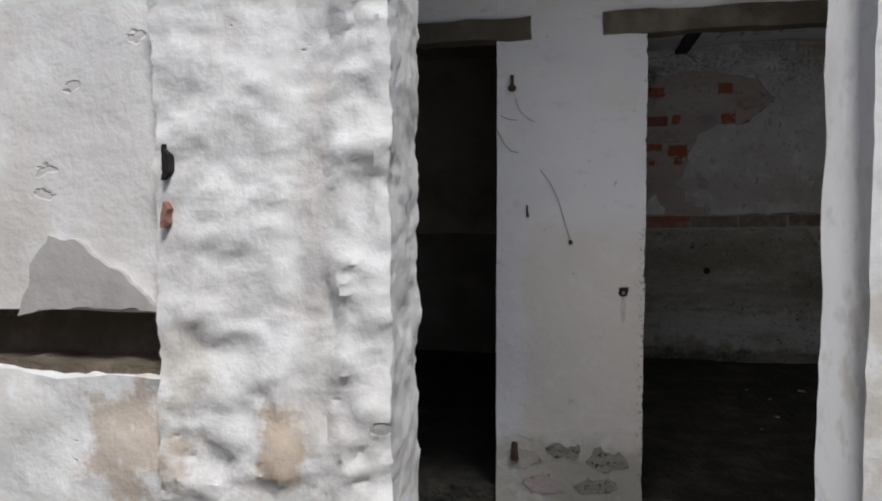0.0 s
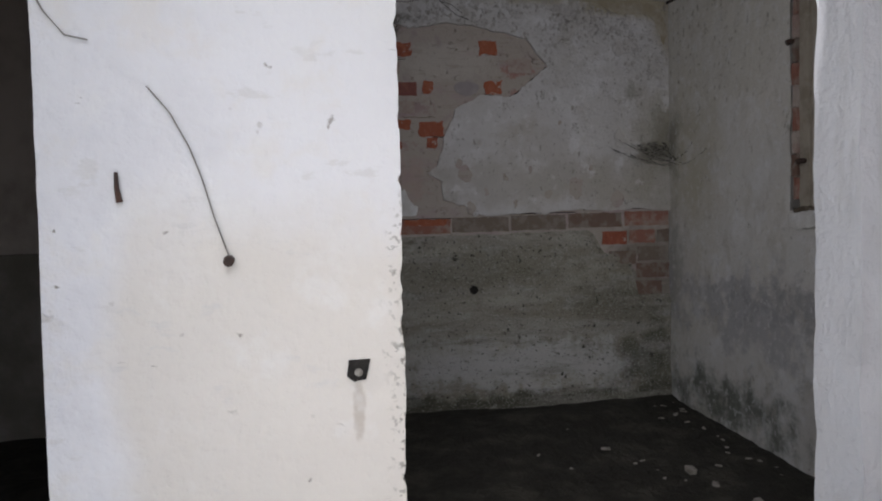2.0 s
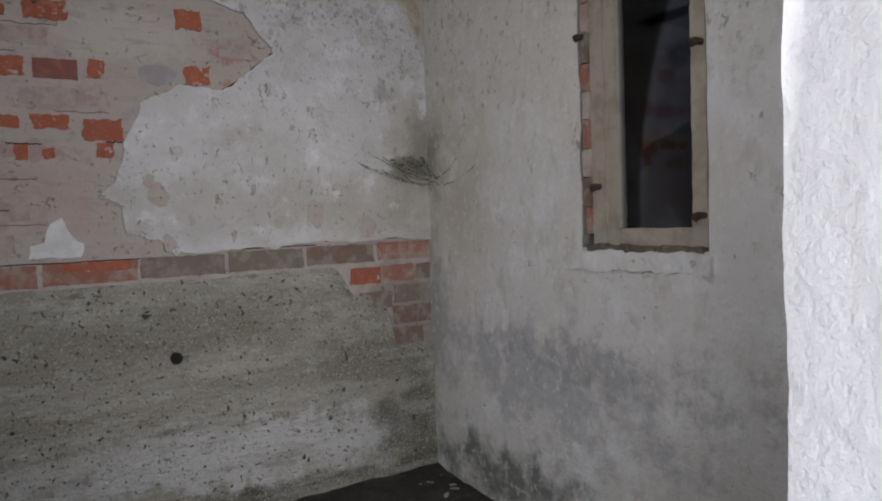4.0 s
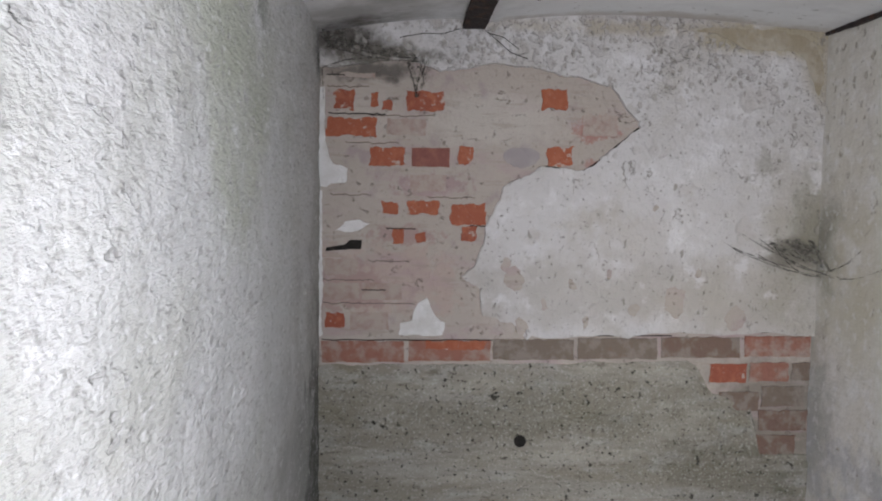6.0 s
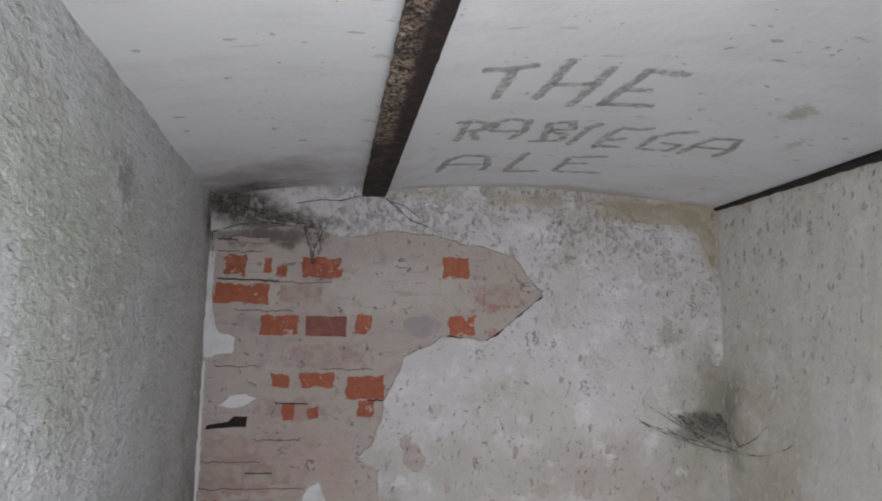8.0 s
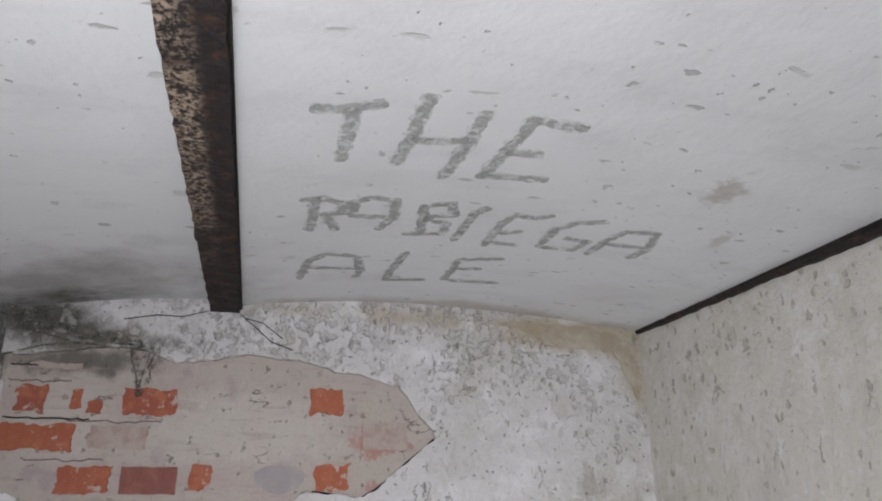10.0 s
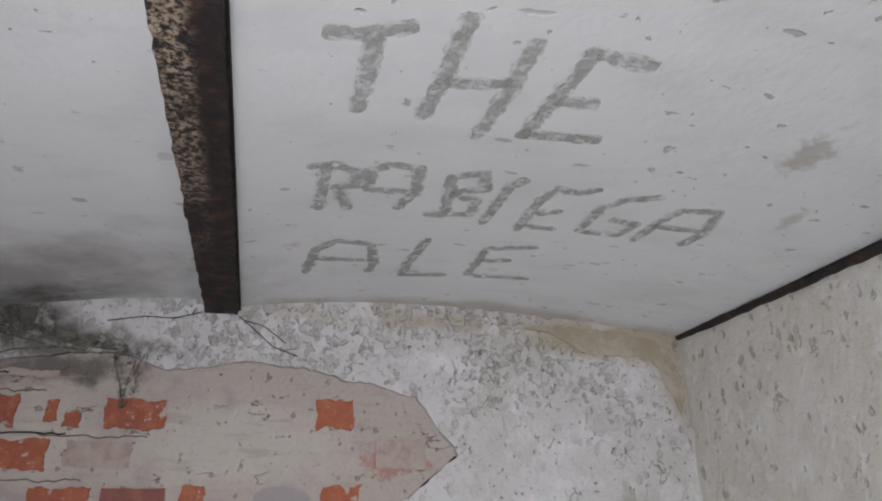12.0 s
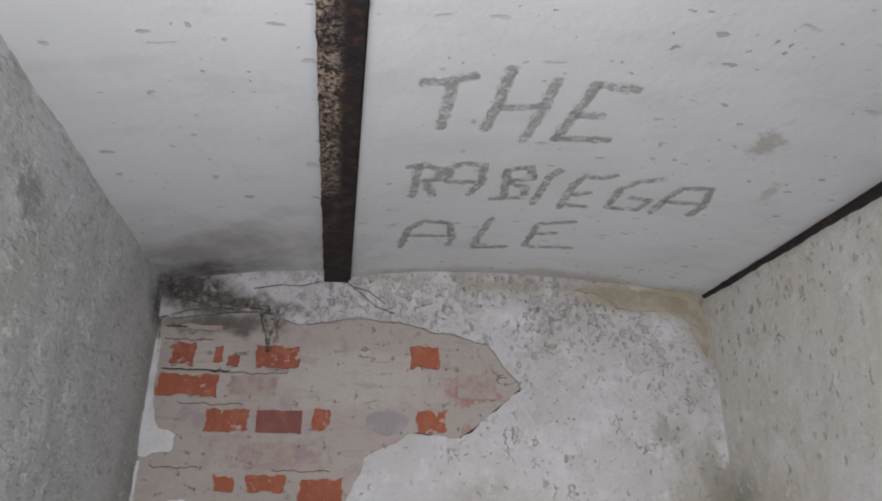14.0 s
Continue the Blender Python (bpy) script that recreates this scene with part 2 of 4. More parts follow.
def back_plaster():
    n = Nodes("flaking_limewash").colour((0.575, 0.565, 0.565))
    n.blotch((0.49, 0.47, 0.45), 2.2, 0.42, 0.66, 0.8)
    n.blotch((0.70, 0.695, 0.71), 5.0, 0.5, 0.7, 0.8, off=4)
    n.stain((0.43, 0.41, 0.38), (1.30, 5.0, 1.06), (0.65, 0.5, 0.20), 0.75, 1.4, 7.0, 0.8)
    n.stain((0.43, 0.405, 0.36), (1.80, 5.0, 1.02), (0.40, 0.5, 0.20), 0.75, 1.2, 8.0, 0.8)
    n.blotch((0.40, 0.385, 0.36), 16.0, 0.61, 0.70, 0.45, off=71)
    n.stain((0.35, 0.325, 0.26), (2.02, 5.0, 1.25), (0.24, 0.5, 0.50), 0.8, 1.0, 5.0, 1.1)
    n.stain((0.24, 0.23, 0.185), (2.04, 5.0, 1.27), (0.11, 0.5, 0.26), 0.7, 1.0, 8.0, 0.9)
    n.stain((0.17, 0.16, 0.135), (1.97, 5.0, 1.20), (0.15, 0.5, 0.07), 0.8, 0.7, 12.0, 0.7)
    n.stain((0.13, 0.12, 0.10), (0.56, 5.0, 1.850), (0.25, 0.5, 0.05), 0.95, 0.8, 16.0, 0.6)
    n.stain((0.40, 0.35, 0.25), (1.90, 5.0, 1.93), (0.36, 0.5, 0.07), 0.9, 0.7, 9.0)
    n.stain((0.11, 0.10, 0.09), (0.40, 5.0, 1.90), (0.22, 0.5, 0.09), 0.95, 1.0, 10.0, 0.7)
    n.stain((0.42, 0.375, 0.30), (1.35, 5.0, 1.955), (0.7, 0.5, 0.035), 0.8, 0.9, 9.0, 0.8)
    n.stain((0.40, 0.36, 0.28), (2.05, 5.0, 1.80), (0.08, 0.5, 0.16), 0.75, 0.8, 9.0, 0.8)
    crumbly = n.math("MULTIPLY", n.band(1.70, 1.86), n.ramp(n.noise(3.0, 3.0, 0.5, (1, 1, 1), 51.0), 0.36, 0.50))
    n.pits(58.0, 0.52, 0.59, 0.004, (0.44, 0.42, 0.41), 0.7, 44.0, crumbly)
    upper = n.band(1.45, 1.85)
    n.spots((0.48, 0.46, 0.44), 24.0, 0.55, 0.38, (1, 1, 0.9), 5.0, 0.003, upper, 0.8)
    n.spots((0.37, 0.345, 0.32), 46.0, 0.55, 0.50, (1, 1, 0.9), 15.0, 0.003, upper, 0.75)
    n.spots((0.30, 0.28, 0.25), 30.0, 0.22, 0.20, (1, 1, 0.6), 25.0, 0.002, None, 0.8)
    n.cracks((0.30, 0.28, 0.25), 9.0, 0.010, (1.3, 1, 0.7), 4.0, 0.60, 0.8, 0.003)
    n.stain((0.36, 0.345, 0.31), (1.86, 5.0, 1.50), (0.035, 0.5, 0.14), 0.7, 1.3, 14.0, 0.6)
    n.pits(6.0, 0.62, 0.68, 0.004, (0.46, 0.43, 0.41), 0.4, 30)
    n.blotch((0.70, 0.695, 0.705), 9.0, 0.58, 0.68, 0.6, off=33)
    n.blotch((0.40, 0.37, 0.32), 5.0, 0.56, 0.74, 0.5, off=36)
    n.pits(90.0, 0.66, 0.71, 0.003, (0.24, 0.22, 0.20), 0.7, 9)
    return n.relief(9, 0.014).relief(60, 0.005, 8).done()


def concrete_face():
    n = Nodes("damp_rough_concrete", 0.92).colour((0.275, 0.258, 0.215))
    n.blotch((0.40, 0.38, 0.33), 3.0, 0.46, 0.68, 0.9, stretch=(0.5, 1, 2.2))
    n.blotch((0.24, 0.225, 0.17), 4.5, 0.50, 0.70, 0.8, stretch=(0.6, 1, 1.6), off=5)
    n.blotch((0.52, 0.52, 0.51), 7.0, 0.50, 0.68, 0.5, stretch=(0.6, 1, 1.6), off=9)
    n.stain((0.52, 0.52, 0.52), (1.30, 5.0, 0.16), (0.85, 0.5, 0.16), 0.8, 1.3, 9.0)
    # near-black along the floor line, darker towards the lower right
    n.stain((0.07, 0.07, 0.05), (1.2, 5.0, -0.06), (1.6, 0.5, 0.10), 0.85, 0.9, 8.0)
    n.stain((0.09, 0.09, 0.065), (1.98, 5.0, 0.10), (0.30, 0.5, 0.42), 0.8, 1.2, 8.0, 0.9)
    n.stain((0.17, 0.16, 0.125), (1.80, 5.0, 0.45), (0.42, 0.5, 0.30), 0.65, 1.2, 7.0, 0.9)
    n.stain((0.19, 0.18, 0.14), (1.05, 5.0, 0.62), (0.75, 0.5, 0.14), 0.5, 1.3, 7.0, 0.9)
    n.stain((0.44, 0.43, 0.40), (0.60, 5.0, 0.22), (0.5, 0.5, 0.13), 0.6, 1.3, 8.0, 0.8)
    n.blotch((0.38, 0.365, 0.335), 4.0, 0.50, 0.64, 0.5, stretch=(0.4, 1, 3.0), off=51)
    n.blotch((0.17, 0.16, 0.12), 4.0, 0.54, 0.68, 0.5, stretch=(0.4, 1, 3.0), off=57)
    n.pits(26.0, 0.69, 0.72, 0.010, (0.05, 0.05, 0.04), 0.9)
    n.pits(70.0, 0.635, 0.67, 0.008, (0.05, 0.05, 0.04), 0.85, 2)
    n.blotch((0.14, 0.13, 0.10), 26.0, 0.56, 0.70, 0.7, stretch=(0.6, 1, 1.6), off=37)
    n.blotch((0.50, 0.49, 0.46), 120.0, 0.54, 0.64, 0.55, off=31)
    n.pits(110.0, 0.66, 0.72, 0.004, (0.10, 0.10, 0.08), 0.6, 7)
    return n.relief(10, 0.020, 6, (0.5, 1, 1.6)).relief(70, 0.008, 9).done()


def stucco():
    n = Nodes("roughcast_limewash").colour((0.60, 0.61, 0.61))
    n.blotch((0.49, 0.50, 0.47), 2.5, 0.42, 0.66, 0.8)
    n.blotch((0.68, 0.68, 0.69), 6.0, 0.5, 0.7, 0.7, off=3)
    n.stain((0.40, 0.43, 0.33), (0.33, 3.80, 1.60), (0.5, 0.40, 0.40), 0.65, 1.3, 5.0, 1.0)
    # mould towards the back corner, with the light's fall-off painted in
    n.stain((0.34, 0.345, 0.335), (0.33, 4.75, 0.55), (0.5, 0.85, 0.75), 0.75, 1.2, 6.0, 0.9)
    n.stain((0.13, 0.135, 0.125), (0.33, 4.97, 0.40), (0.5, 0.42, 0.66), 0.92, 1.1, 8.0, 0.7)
    n.stain((0.34, 0.35, 0.32), (0.33, 5.0, 1.25), (0.5, 0.28, 0.8), 0.7, 0.8, 6.0, 1.0)
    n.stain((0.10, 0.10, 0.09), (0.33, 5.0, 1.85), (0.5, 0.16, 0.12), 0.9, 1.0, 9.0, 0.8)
    n.stain((0.22, 0.23, 0.20), (0.33, 4.05, 1.76), (0.5, 0.09, 0.05), 0.7, 1.8, 22.0, 0.9)
    along = (1, 0.42, 1)
    n.blotch((0.32, 0.32, 0.31), 34.0, 0.60, 0.72, 0.5, stretch=along, off=5)
    n.blotch((0.33, 0.33, 0.32), 95.0, 0.54, 0.66, 0.6, stretch=along, off=8)
    n.blotch((0.74, 0.75, 0.76), 70.0, 0.56, 0.66, 0.6, stretch=along, off=18)
    n.spots((0.42, 0.42, 0.42), 60.0, 0.5, 0.35, along, 3.0, 0.004, None, 0.55)
    return n.relief(70, 0.013, 4, along).relief(170, 0.005, 4, along).relief(14, 0.006, 3).done()


def right_plaster():
    n = Nodes("stained_limewash").colour((0.60, 0.585, 0.56))
    n.blotch((0.58, 0.55, 0.50), 2.0, 0.45, 0.68, 0.8)
    n.blotch((0.70, 0.70, 0.71), 6.0, 0.5, 0.7, 0.7, off=4)
    n.stain((0.47, 0.44, 0.35), (2.08, 4.78, 1.18), (0.4, 0.34, 0.62), 0.9, 1.0, 5.0, 1.0)
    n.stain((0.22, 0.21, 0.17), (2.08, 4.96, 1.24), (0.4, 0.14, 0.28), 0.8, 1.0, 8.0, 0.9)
    # darker strip low in the back corner
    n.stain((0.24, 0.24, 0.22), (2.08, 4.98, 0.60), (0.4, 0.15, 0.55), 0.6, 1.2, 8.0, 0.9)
    n.stain((0.40, 0.395, 0.405), (2.08, 4.30, 0.46), (0.5, 0.95, 0.24), 0.85, 2.0, 9.0, 0.8)
    n.stain((0.30, 0.295, 0.30), (2.08, 4.05, 0.52), (0.5, 0.5, 0.10), 0.6, 2.2, 14.0, 0.8)
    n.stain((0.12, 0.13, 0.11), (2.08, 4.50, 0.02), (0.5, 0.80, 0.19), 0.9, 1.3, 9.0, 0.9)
    upper = n.band(1.25, 1.60)
    n.over(n.math("MULTIPLY", upper, 0.55), (0.55, 0.525, 0.46))
    n.spots((0.40, 0.37, 0.31), 27.0, 0.44, 0.42, (1, 1, 0.6), 5.0, 0.003, upper, 0.8)
    n.spots((0.34, 0.31, 0.26), 52.0, 0.45, 0.40, (1, 1, 0.7), 15.0, 0.002, upper, 0.75)
    n.cracks((0.36, 0.33, 0.28), 9.0, 0.010, (1, 1, 0.8), 4.0, 0.60, 0.8, 0.003)
    n.pits(28.0, 0.71, 0.74, 0.003, (0.36, 0.33, 0.28), 0.7, 17)
    n.blotch((0.72, 0.72, 0.73), 7.0, 0.56, 0.70, 0.4, off=19)
    n.blotch((0.48, 0.455, 0.41), 14.0, 0.53, 0.68, 0.6, stretch=(1, 1, 0.5), off=15)
    n.blotch((0.66, 0.655, 0.655), 30.0, 0.54, 0.64, 0.5, off=83)
    n.blotch((0.45, 0.43, 0.40), 60.0, 0.58, 0.66, 0.4, off=87)
    return n.relief(8, 0.014).relief(55, 0.004, 8).done()


def ceiling_paint():
    n = Nodes("ceiling_limewash").colour((0.74, 0.75, 0.76))
    n.blotch((0.66, 0.66, 0.66), 2.5, 0.45, 0.7, 0.6)
    n.stain((0.36, 0.36, 0.35), (0.50, 4.84, 1.96), (0.56, 0.36, 0.3), 0.9, 1.0, 5.0, 1.0)
    n.stain((0.13, 0.12, 0.11), (0.45, 4.96, 1.95), (0.24, 0.13, 0.3), 0.92, 1.0, 8.0, 0.8)
    n.stain((0.50, 0.46, 0.42), (1.50, 4.985, 1.98), (0.66, 0.085, 0.3), 0.8, 0.8, 7.0, 0.6)
    n.stain((0.42, 0.40, 0.35), (1.735, 4.08, 1.98), (0.035, 0.075, 0.3), 0.8, 1.5, 22.0, 0.7)
    n.stain((0.50, 0.49, 0.45), (1.86, 4.28, 1.98), (0.02, 0.05, 0.3), 0.7, 1.4, 26.0, 0.7)
    n.blotch((0.64, 0.645, 0.655), 9.0, 0.50, 0.66, 0.5, stretch=(0.5, 1.2, 1), off=27)
    n.spots((0.50, 0.495, 0.48), 17.0, 0.27, 0.42, (0.55, 1.3, 0.2), 5.0, 0.001, None, 0.6)
    n.spots((0.36, 0.355, 0.34), 32.0, 0.26, 0.34, (0.6, 1.3, 0.2), 15.0, 0.001, None, 0.7)
    n.pits(27.0, 0.70, 0.735, 0.002, (0.48, 0.47, 0.46), 0.7, 61.0)
    n.pits(60.0, 0.71, 0.75, 0.002, (0.36, 0.35, 0.34), 0.75, 8)
    return n.relief(5, 0.008).relief(60, 0.0007, 6).done()


def plain(name, rgb, second, scale, rough=0.85, depth=0.006):
    n = Nodes(name, rough).colour(rgb)
    n.blotch(second, scale, 0.42, 0.68, 0.9)
    return n.relief(scale * 3, depth).done()


NEAR, PIER, JAMB, MORTAR = near_wall_paint(), pier_paint(), jamb_paint(), mortar_face()
BRICK, DUSTY, PLASTER, CONCRETE = brick_face(), dusty_brick_face(), back_plaster(), concrete_face()
STUCCO, RIGHT, CEILING = stucco(), right_plaster(), ceiling_paint()
DIRT = plain("damp_black_dirt", (0.035, 0.033, 0.028), (0.075, 0.07, 0.058), 7.0, 0.8, 0.03)
OLD_WOOD = plain("weathered_timber", (0.10, 0.085, 0.065), (0.20, 0.165, 0.125), 6.0, 0.85, 0.012)
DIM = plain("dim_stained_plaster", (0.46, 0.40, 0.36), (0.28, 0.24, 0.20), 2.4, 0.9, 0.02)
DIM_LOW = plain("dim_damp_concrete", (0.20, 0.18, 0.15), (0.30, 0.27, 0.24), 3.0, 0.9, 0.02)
CHIP = plain("plaster_chip", (0.32, 0.30, 0.27), (0.17, 0.155, 0.13), 30.0, 0.9, 0.004)
CRACK = plain("dusty_open_joint", (0.16, 0.125, 0.11), (0.24, 0.20, 0.18), 40.0, 0.9, 0.003)
WIRE_GREY = plain("dusty_wire", (0.27, 0.25, 0.23), (0.16, 0.145, 0.13), 40.0, 0.8, 0.001)
IRON = plain("rusted_iron", (0.05, 0.035, 0.03), (0.10, 0.05, 0.035), 40.0, 0.7, 0.003)
FRAME_WOOD = plain("bare_window_timber", (0.36, 0.32, 0.265), (0.26, 0.225, 0.18), 14.0, 0.8, 0.004)
FAINT = plain("mortar_veiled_brick", (0.42, 0.36, 0.32), (0.34, 0.24, 0.21), 20.0, 0.9, 0.006)
PURPLE = plain("purple_brick", (0.24, 0.10, 0.085), (0.30, 0.13, 0.10), 30.0, 0.9, 0.006)
SMEARED = plain("smeared_red_brick", (0.30, 0.14, 0.105), (0.37, 0.30, 0.26), 17.0, 0.9, 0.008)
WHITE = plain("white_plaster_scrap", (0.72, 0.72, 0.72), (0.60, 0.59, 0.57), 12.0, 0.9, 0.012)
# black for tar, joints and cracks, and for shade painted into holes
TAR_SHADE = plain("tar_and_shade_black", (0.018, 0.016, 0.015), (0.032, 0.028, 0.025), 30.0, 0.8, 0.006)
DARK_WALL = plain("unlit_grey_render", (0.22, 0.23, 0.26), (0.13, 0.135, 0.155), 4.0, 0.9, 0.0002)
SLAB_GREY = plain("grey_render", (0.46, 0.44, 0.425), (0.37, 0.35, 0.33), 6.0, 0.9, 0.004)
VIOLET_GREY = plain("violet_grey_mortar", (0.33, 0.30, 0.305), (0.39, 0.36, 0.35), 12.0, 0.9, 0.006)
OCHRE = plain("ochre_bare_plaster", (0.35, 0.305, 0.225), (0.45, 0.41, 0.35), 13.0, 0.92, 0.006)
BROWN_STONE = plain("brown_stone", (0.13, 0.105, 0.08), (0.20, 0.165, 0.13), 12.0, 0.9, 0.02)



def beam_metal():
    n = Nodes("corroded_beam", 0.75).colour((0.030, 0.024, 0.024))
    n.blotch((0.10, 0.05, 0.03), 30.0, 0.5, 0.7, 0.7)
    a = n.t.nodes.new("ShaderNodeSeparateXYZ")
    n.link(n.v, a.inputs[0])
    side = n.ramp(a.outputs["X"], 0.858, 0.835)
    near = n.ramp(a.outputs["Y"], 4.75, 4.0)
    grit = n.ramp(n.noise(120.0, 6.0, 0.7), 0.44, 0.60)
    patch = n.ramp(n.noise(9.0, 4.0, 0.6), 0.30, 0.62)
    n.over(n.math("MULTIPLY", n.math("MULTIPLY", side, near), n.math("MULTIPLY", grit, patch)), (0.46, 0.36, 0.27))
    return n.relief(90, 0.008, 8).done()


def thin(name, rgb, second, scale, lo, hi, most=1.0, stretch=(1, 1, 1)):
    """Paint or dust that covers only in part."""
    n = Nodes(name, 0.95).colour(rgb)
    n.blotch(second, scale, 0.42, 0.62, 0.8)
    n.link(n.ramp(n.noise(scale * 1.7, 6.0, 0.62, stretch, 17.0), lo, hi, most), n.b.inputs["Alpha"])
    return n.done()


LETTER = thin("faded_grey_green_paint", (0.40, 0.41, 0.38), (0.50, 0.51, 0.485), 34.0, 0.32, 0.68, 0.72)
LETTER_RIM = thin("washed_out_grey_paint", (0.47, 0.48, 0.455), (0.58, 0.585, 0.57), 30.0, 0.36, 0.70, 0.5)
COBWEB = thin("sooty_cobweb", (0.13, 0.125, 0.11), (0.20, 0.19, 0.17), 40.0, 0.38, 0.70, 0.75)


def window_glass():
    """A thin pane: tinted and clear, with a faint mirror."""
    m = bpy.data.materials.new("dusty_glass")
    m.use_nodes = True
    t = m.node_tree
    t.nodes.remove(t.nodes["Principled BSDF"])
    clear = t.nodes.new("ShaderNodeBsdfTransparent")
    clear.inputs["Color"].default_value = (0.58, 0.62, 0.68, 1)
    gloss = t.nodes.new("ShaderNodeBsdfGlossy")
    gloss.inputs["Roughness"].default_value = 0.03
    edge = t.nodes.new("ShaderNodeFresnel")
    edge.inputs["IOR"].default_value = 1.45
    mix = t.nodes.new("ShaderNodeMixShader")
    t.links.new(edge.outputs[0], mix.inputs[0])
    t.links.new(clear.outputs[0], mix.inputs[1])
    t.links.new(gloss.outputs[0], mix.inputs[2])
    t.links.new(mix.outputs[0], t.nodes["Material Output"].inputs["Surface"])
    return m


BEAM, GLASS = beam_metal(), window_glass()

# ---- building helpers ----
def part(name, bm, material, parent=None, label="", smooth=False):
    me = bpy.data.meshes.new(name)
    bmesh.ops.recalc_face_normals(bm, faces=bm.faces)
    bm.to_mesh(me)
    bm.free()
    me.materials.append(material)
    if smooth:
        me.polygons.foreach_set("use_smooth", [True] * len(me.polygons))
        me.set_sharp_from_angle(angle=radians(38))
    ob = new(name, me)
    if parent is not None:
        ob.parent = parent
    if label:
        tagged(ob, label)
    return ob


def wobble(p, amp, freq, fine=0.0, seed=0.0):
    q = Vector((p[0] * freq + seed, p[1] * freq - seed, p[2] * freq + 2 * seed))
    d = noise.noise_vector(q) * amp
    if fine:
        d += noise.noise_vector(q * 5.3) * fine
    return d


def box(bm, x0, x1, y0, y1, z0, z1, step=9.0, amp=0.0, freq=4.0, fine=0.0, seed=0.0, shape=None):
    """A block with its faces divided, made uneven by noise that is continuous from block to block."""
    axes = []
    for a, b in ((x0, x1), (y0, y1), (z0, z1)):
        axes.append([a + (b - a) * i / max(1, round((b - a) / step)) for i in range(max(1, round((b - a) / step)) + 1)])
    verts = {}
    nx, ny, nz = (len(a) - 1 for a in axes)

    def vert(i, j, k):
        if (i, j, k) not in verts:
            p = Vector((axes[0][i], axes[1][j], axes[2][k]))
            if shape:
                p = Vector(shape(*p))
            verts[i, j, k] = bm.verts.new(p + wobble(p, amp, freq, fine, seed) if amp else p)
        return verts[i, j, k]

    for n, m, f in ((ny, nz, lambda e, a, b: vert(e * nx, a, b)), (nx, nz, lambda e, a, b: vert(a, e * ny, b)), (nx, ny, lambda e, a, b: vert(a, b, e * nz))):
        for e in (0, 1):
            for a in range(n):
                for b in range(m):
                    bm.faces.new((f(e, a, b), f(e, a + 1, b), f(e, a + 1, b + 1), f(e, a, b + 1)))
    return bm


def ragged(points, step, amp, seed=0.0, closed=True, freq=9.0):
    """An outline through the points, with a broken edge."""
    out = []
    for i, a in enumerate(points if closed else points[:-1]):
        b = points[(i + 1) % len(points)]
        a, b = Vector(a), Vector(b)
        n = max(1, int((b - a).length / step))
        for k in range(n):
            p = a.lerp(b, k / n)
            q = Vector((p.x * freq + seed, p.y * freq, seed))
            d = noise.noise_vector(q) * amp + noise.noise_vector(q * 4.1) * amp * 0.45
            out.append(Vector((p.x + d.x, p.y + d.y)))
    return out


def sheet(outline, y, thick, axis="y"):
    """A plate with that outline in the plane y = const (or x = const), its face towards the room."""
    bm = bmesh.new()

    def at(p, d):
        return (p.x, y - d, p.y) if axis == "y" else (y - d, p.x, p.y)

    n = len(outline)
    points, _, faces, _, _, _ = delaunay_2d_cdt([Vector(p) for p in outline], [], [list(range(n))], 1, 1e-5)
    verts = [bm.verts.new(at(p, thick)) for p in points]
    for face in faces:
        bm.faces.new([verts[k] for k in face])
    rim = [e for e in bm.edges if len(e.link_faces) == 1]
    out = bmesh.ops.extrude_edge_only(bm, edges=rim)["geom"]
    for v in out:
        if isinstance(v, bmesh.types.BMVert):
            if axis == "y":
                v.co.y = y + 0.03
            else:
                v.co.x = y + 0.03
    return bm


def rod(bm, points, radius, sides=6, taper=1.0):
    """A bent rod through the points."""
    rings = []
    pts = [Vector(p) for p in points]
    for i, p in enumerate(pts):
        d = (pts[min(i + 1, len(pts) - 1)] - pts[max(i - 1, 0)]).normalized()
        u = d.orthogonal().normalized()
        w = d.cross(u)
        r = radius * (1 + (taper - 1) * i / max(1, len(pts) - 1))
        rings.append([bm.verts.new(p + (u * math.cos(a) + w * math.sin(a)) * r) for a in (2 * math.pi * k / sides for k in range(sides))])
    for a, b in zip(rings, rings[1:]):
        for k in range(sides):
            bm.faces.new((a[k], a[(k + 1) % sides], b[(k + 1) % sides], b[k]))
    bm.faces.new(rings[0])
    bm.faces.new(rings[-1])
    return bm


# ---- the setting ----
ROOM_Z, LOBBY_Z = -0.10, -0.30
NEAR_F, NEAR_B = 1.485, 1.733          # outer wall with the first doorway
PIER_F, PIER_B = 2.712, 2.832          # wall with the two doorways
LEFT_X, RIGHT_X, BACK_Y = 0.335, 2.065, 5.0
TOP = 2.25


def structure(ob, label="", category=""):
    return tagged(ob, label, category, kind="structure")


rough = dict(step=0.035, amp=0.020, freq=6.0, fine=0.008)
fine = dict(step=0.05, amp=0.006, freq=5.0, fine=0.0015)

def step(a, b, x):
    q = min(1.0, max(0.0, (x - a) / (b - a)))
    return q * q * (3 - 2 * q)


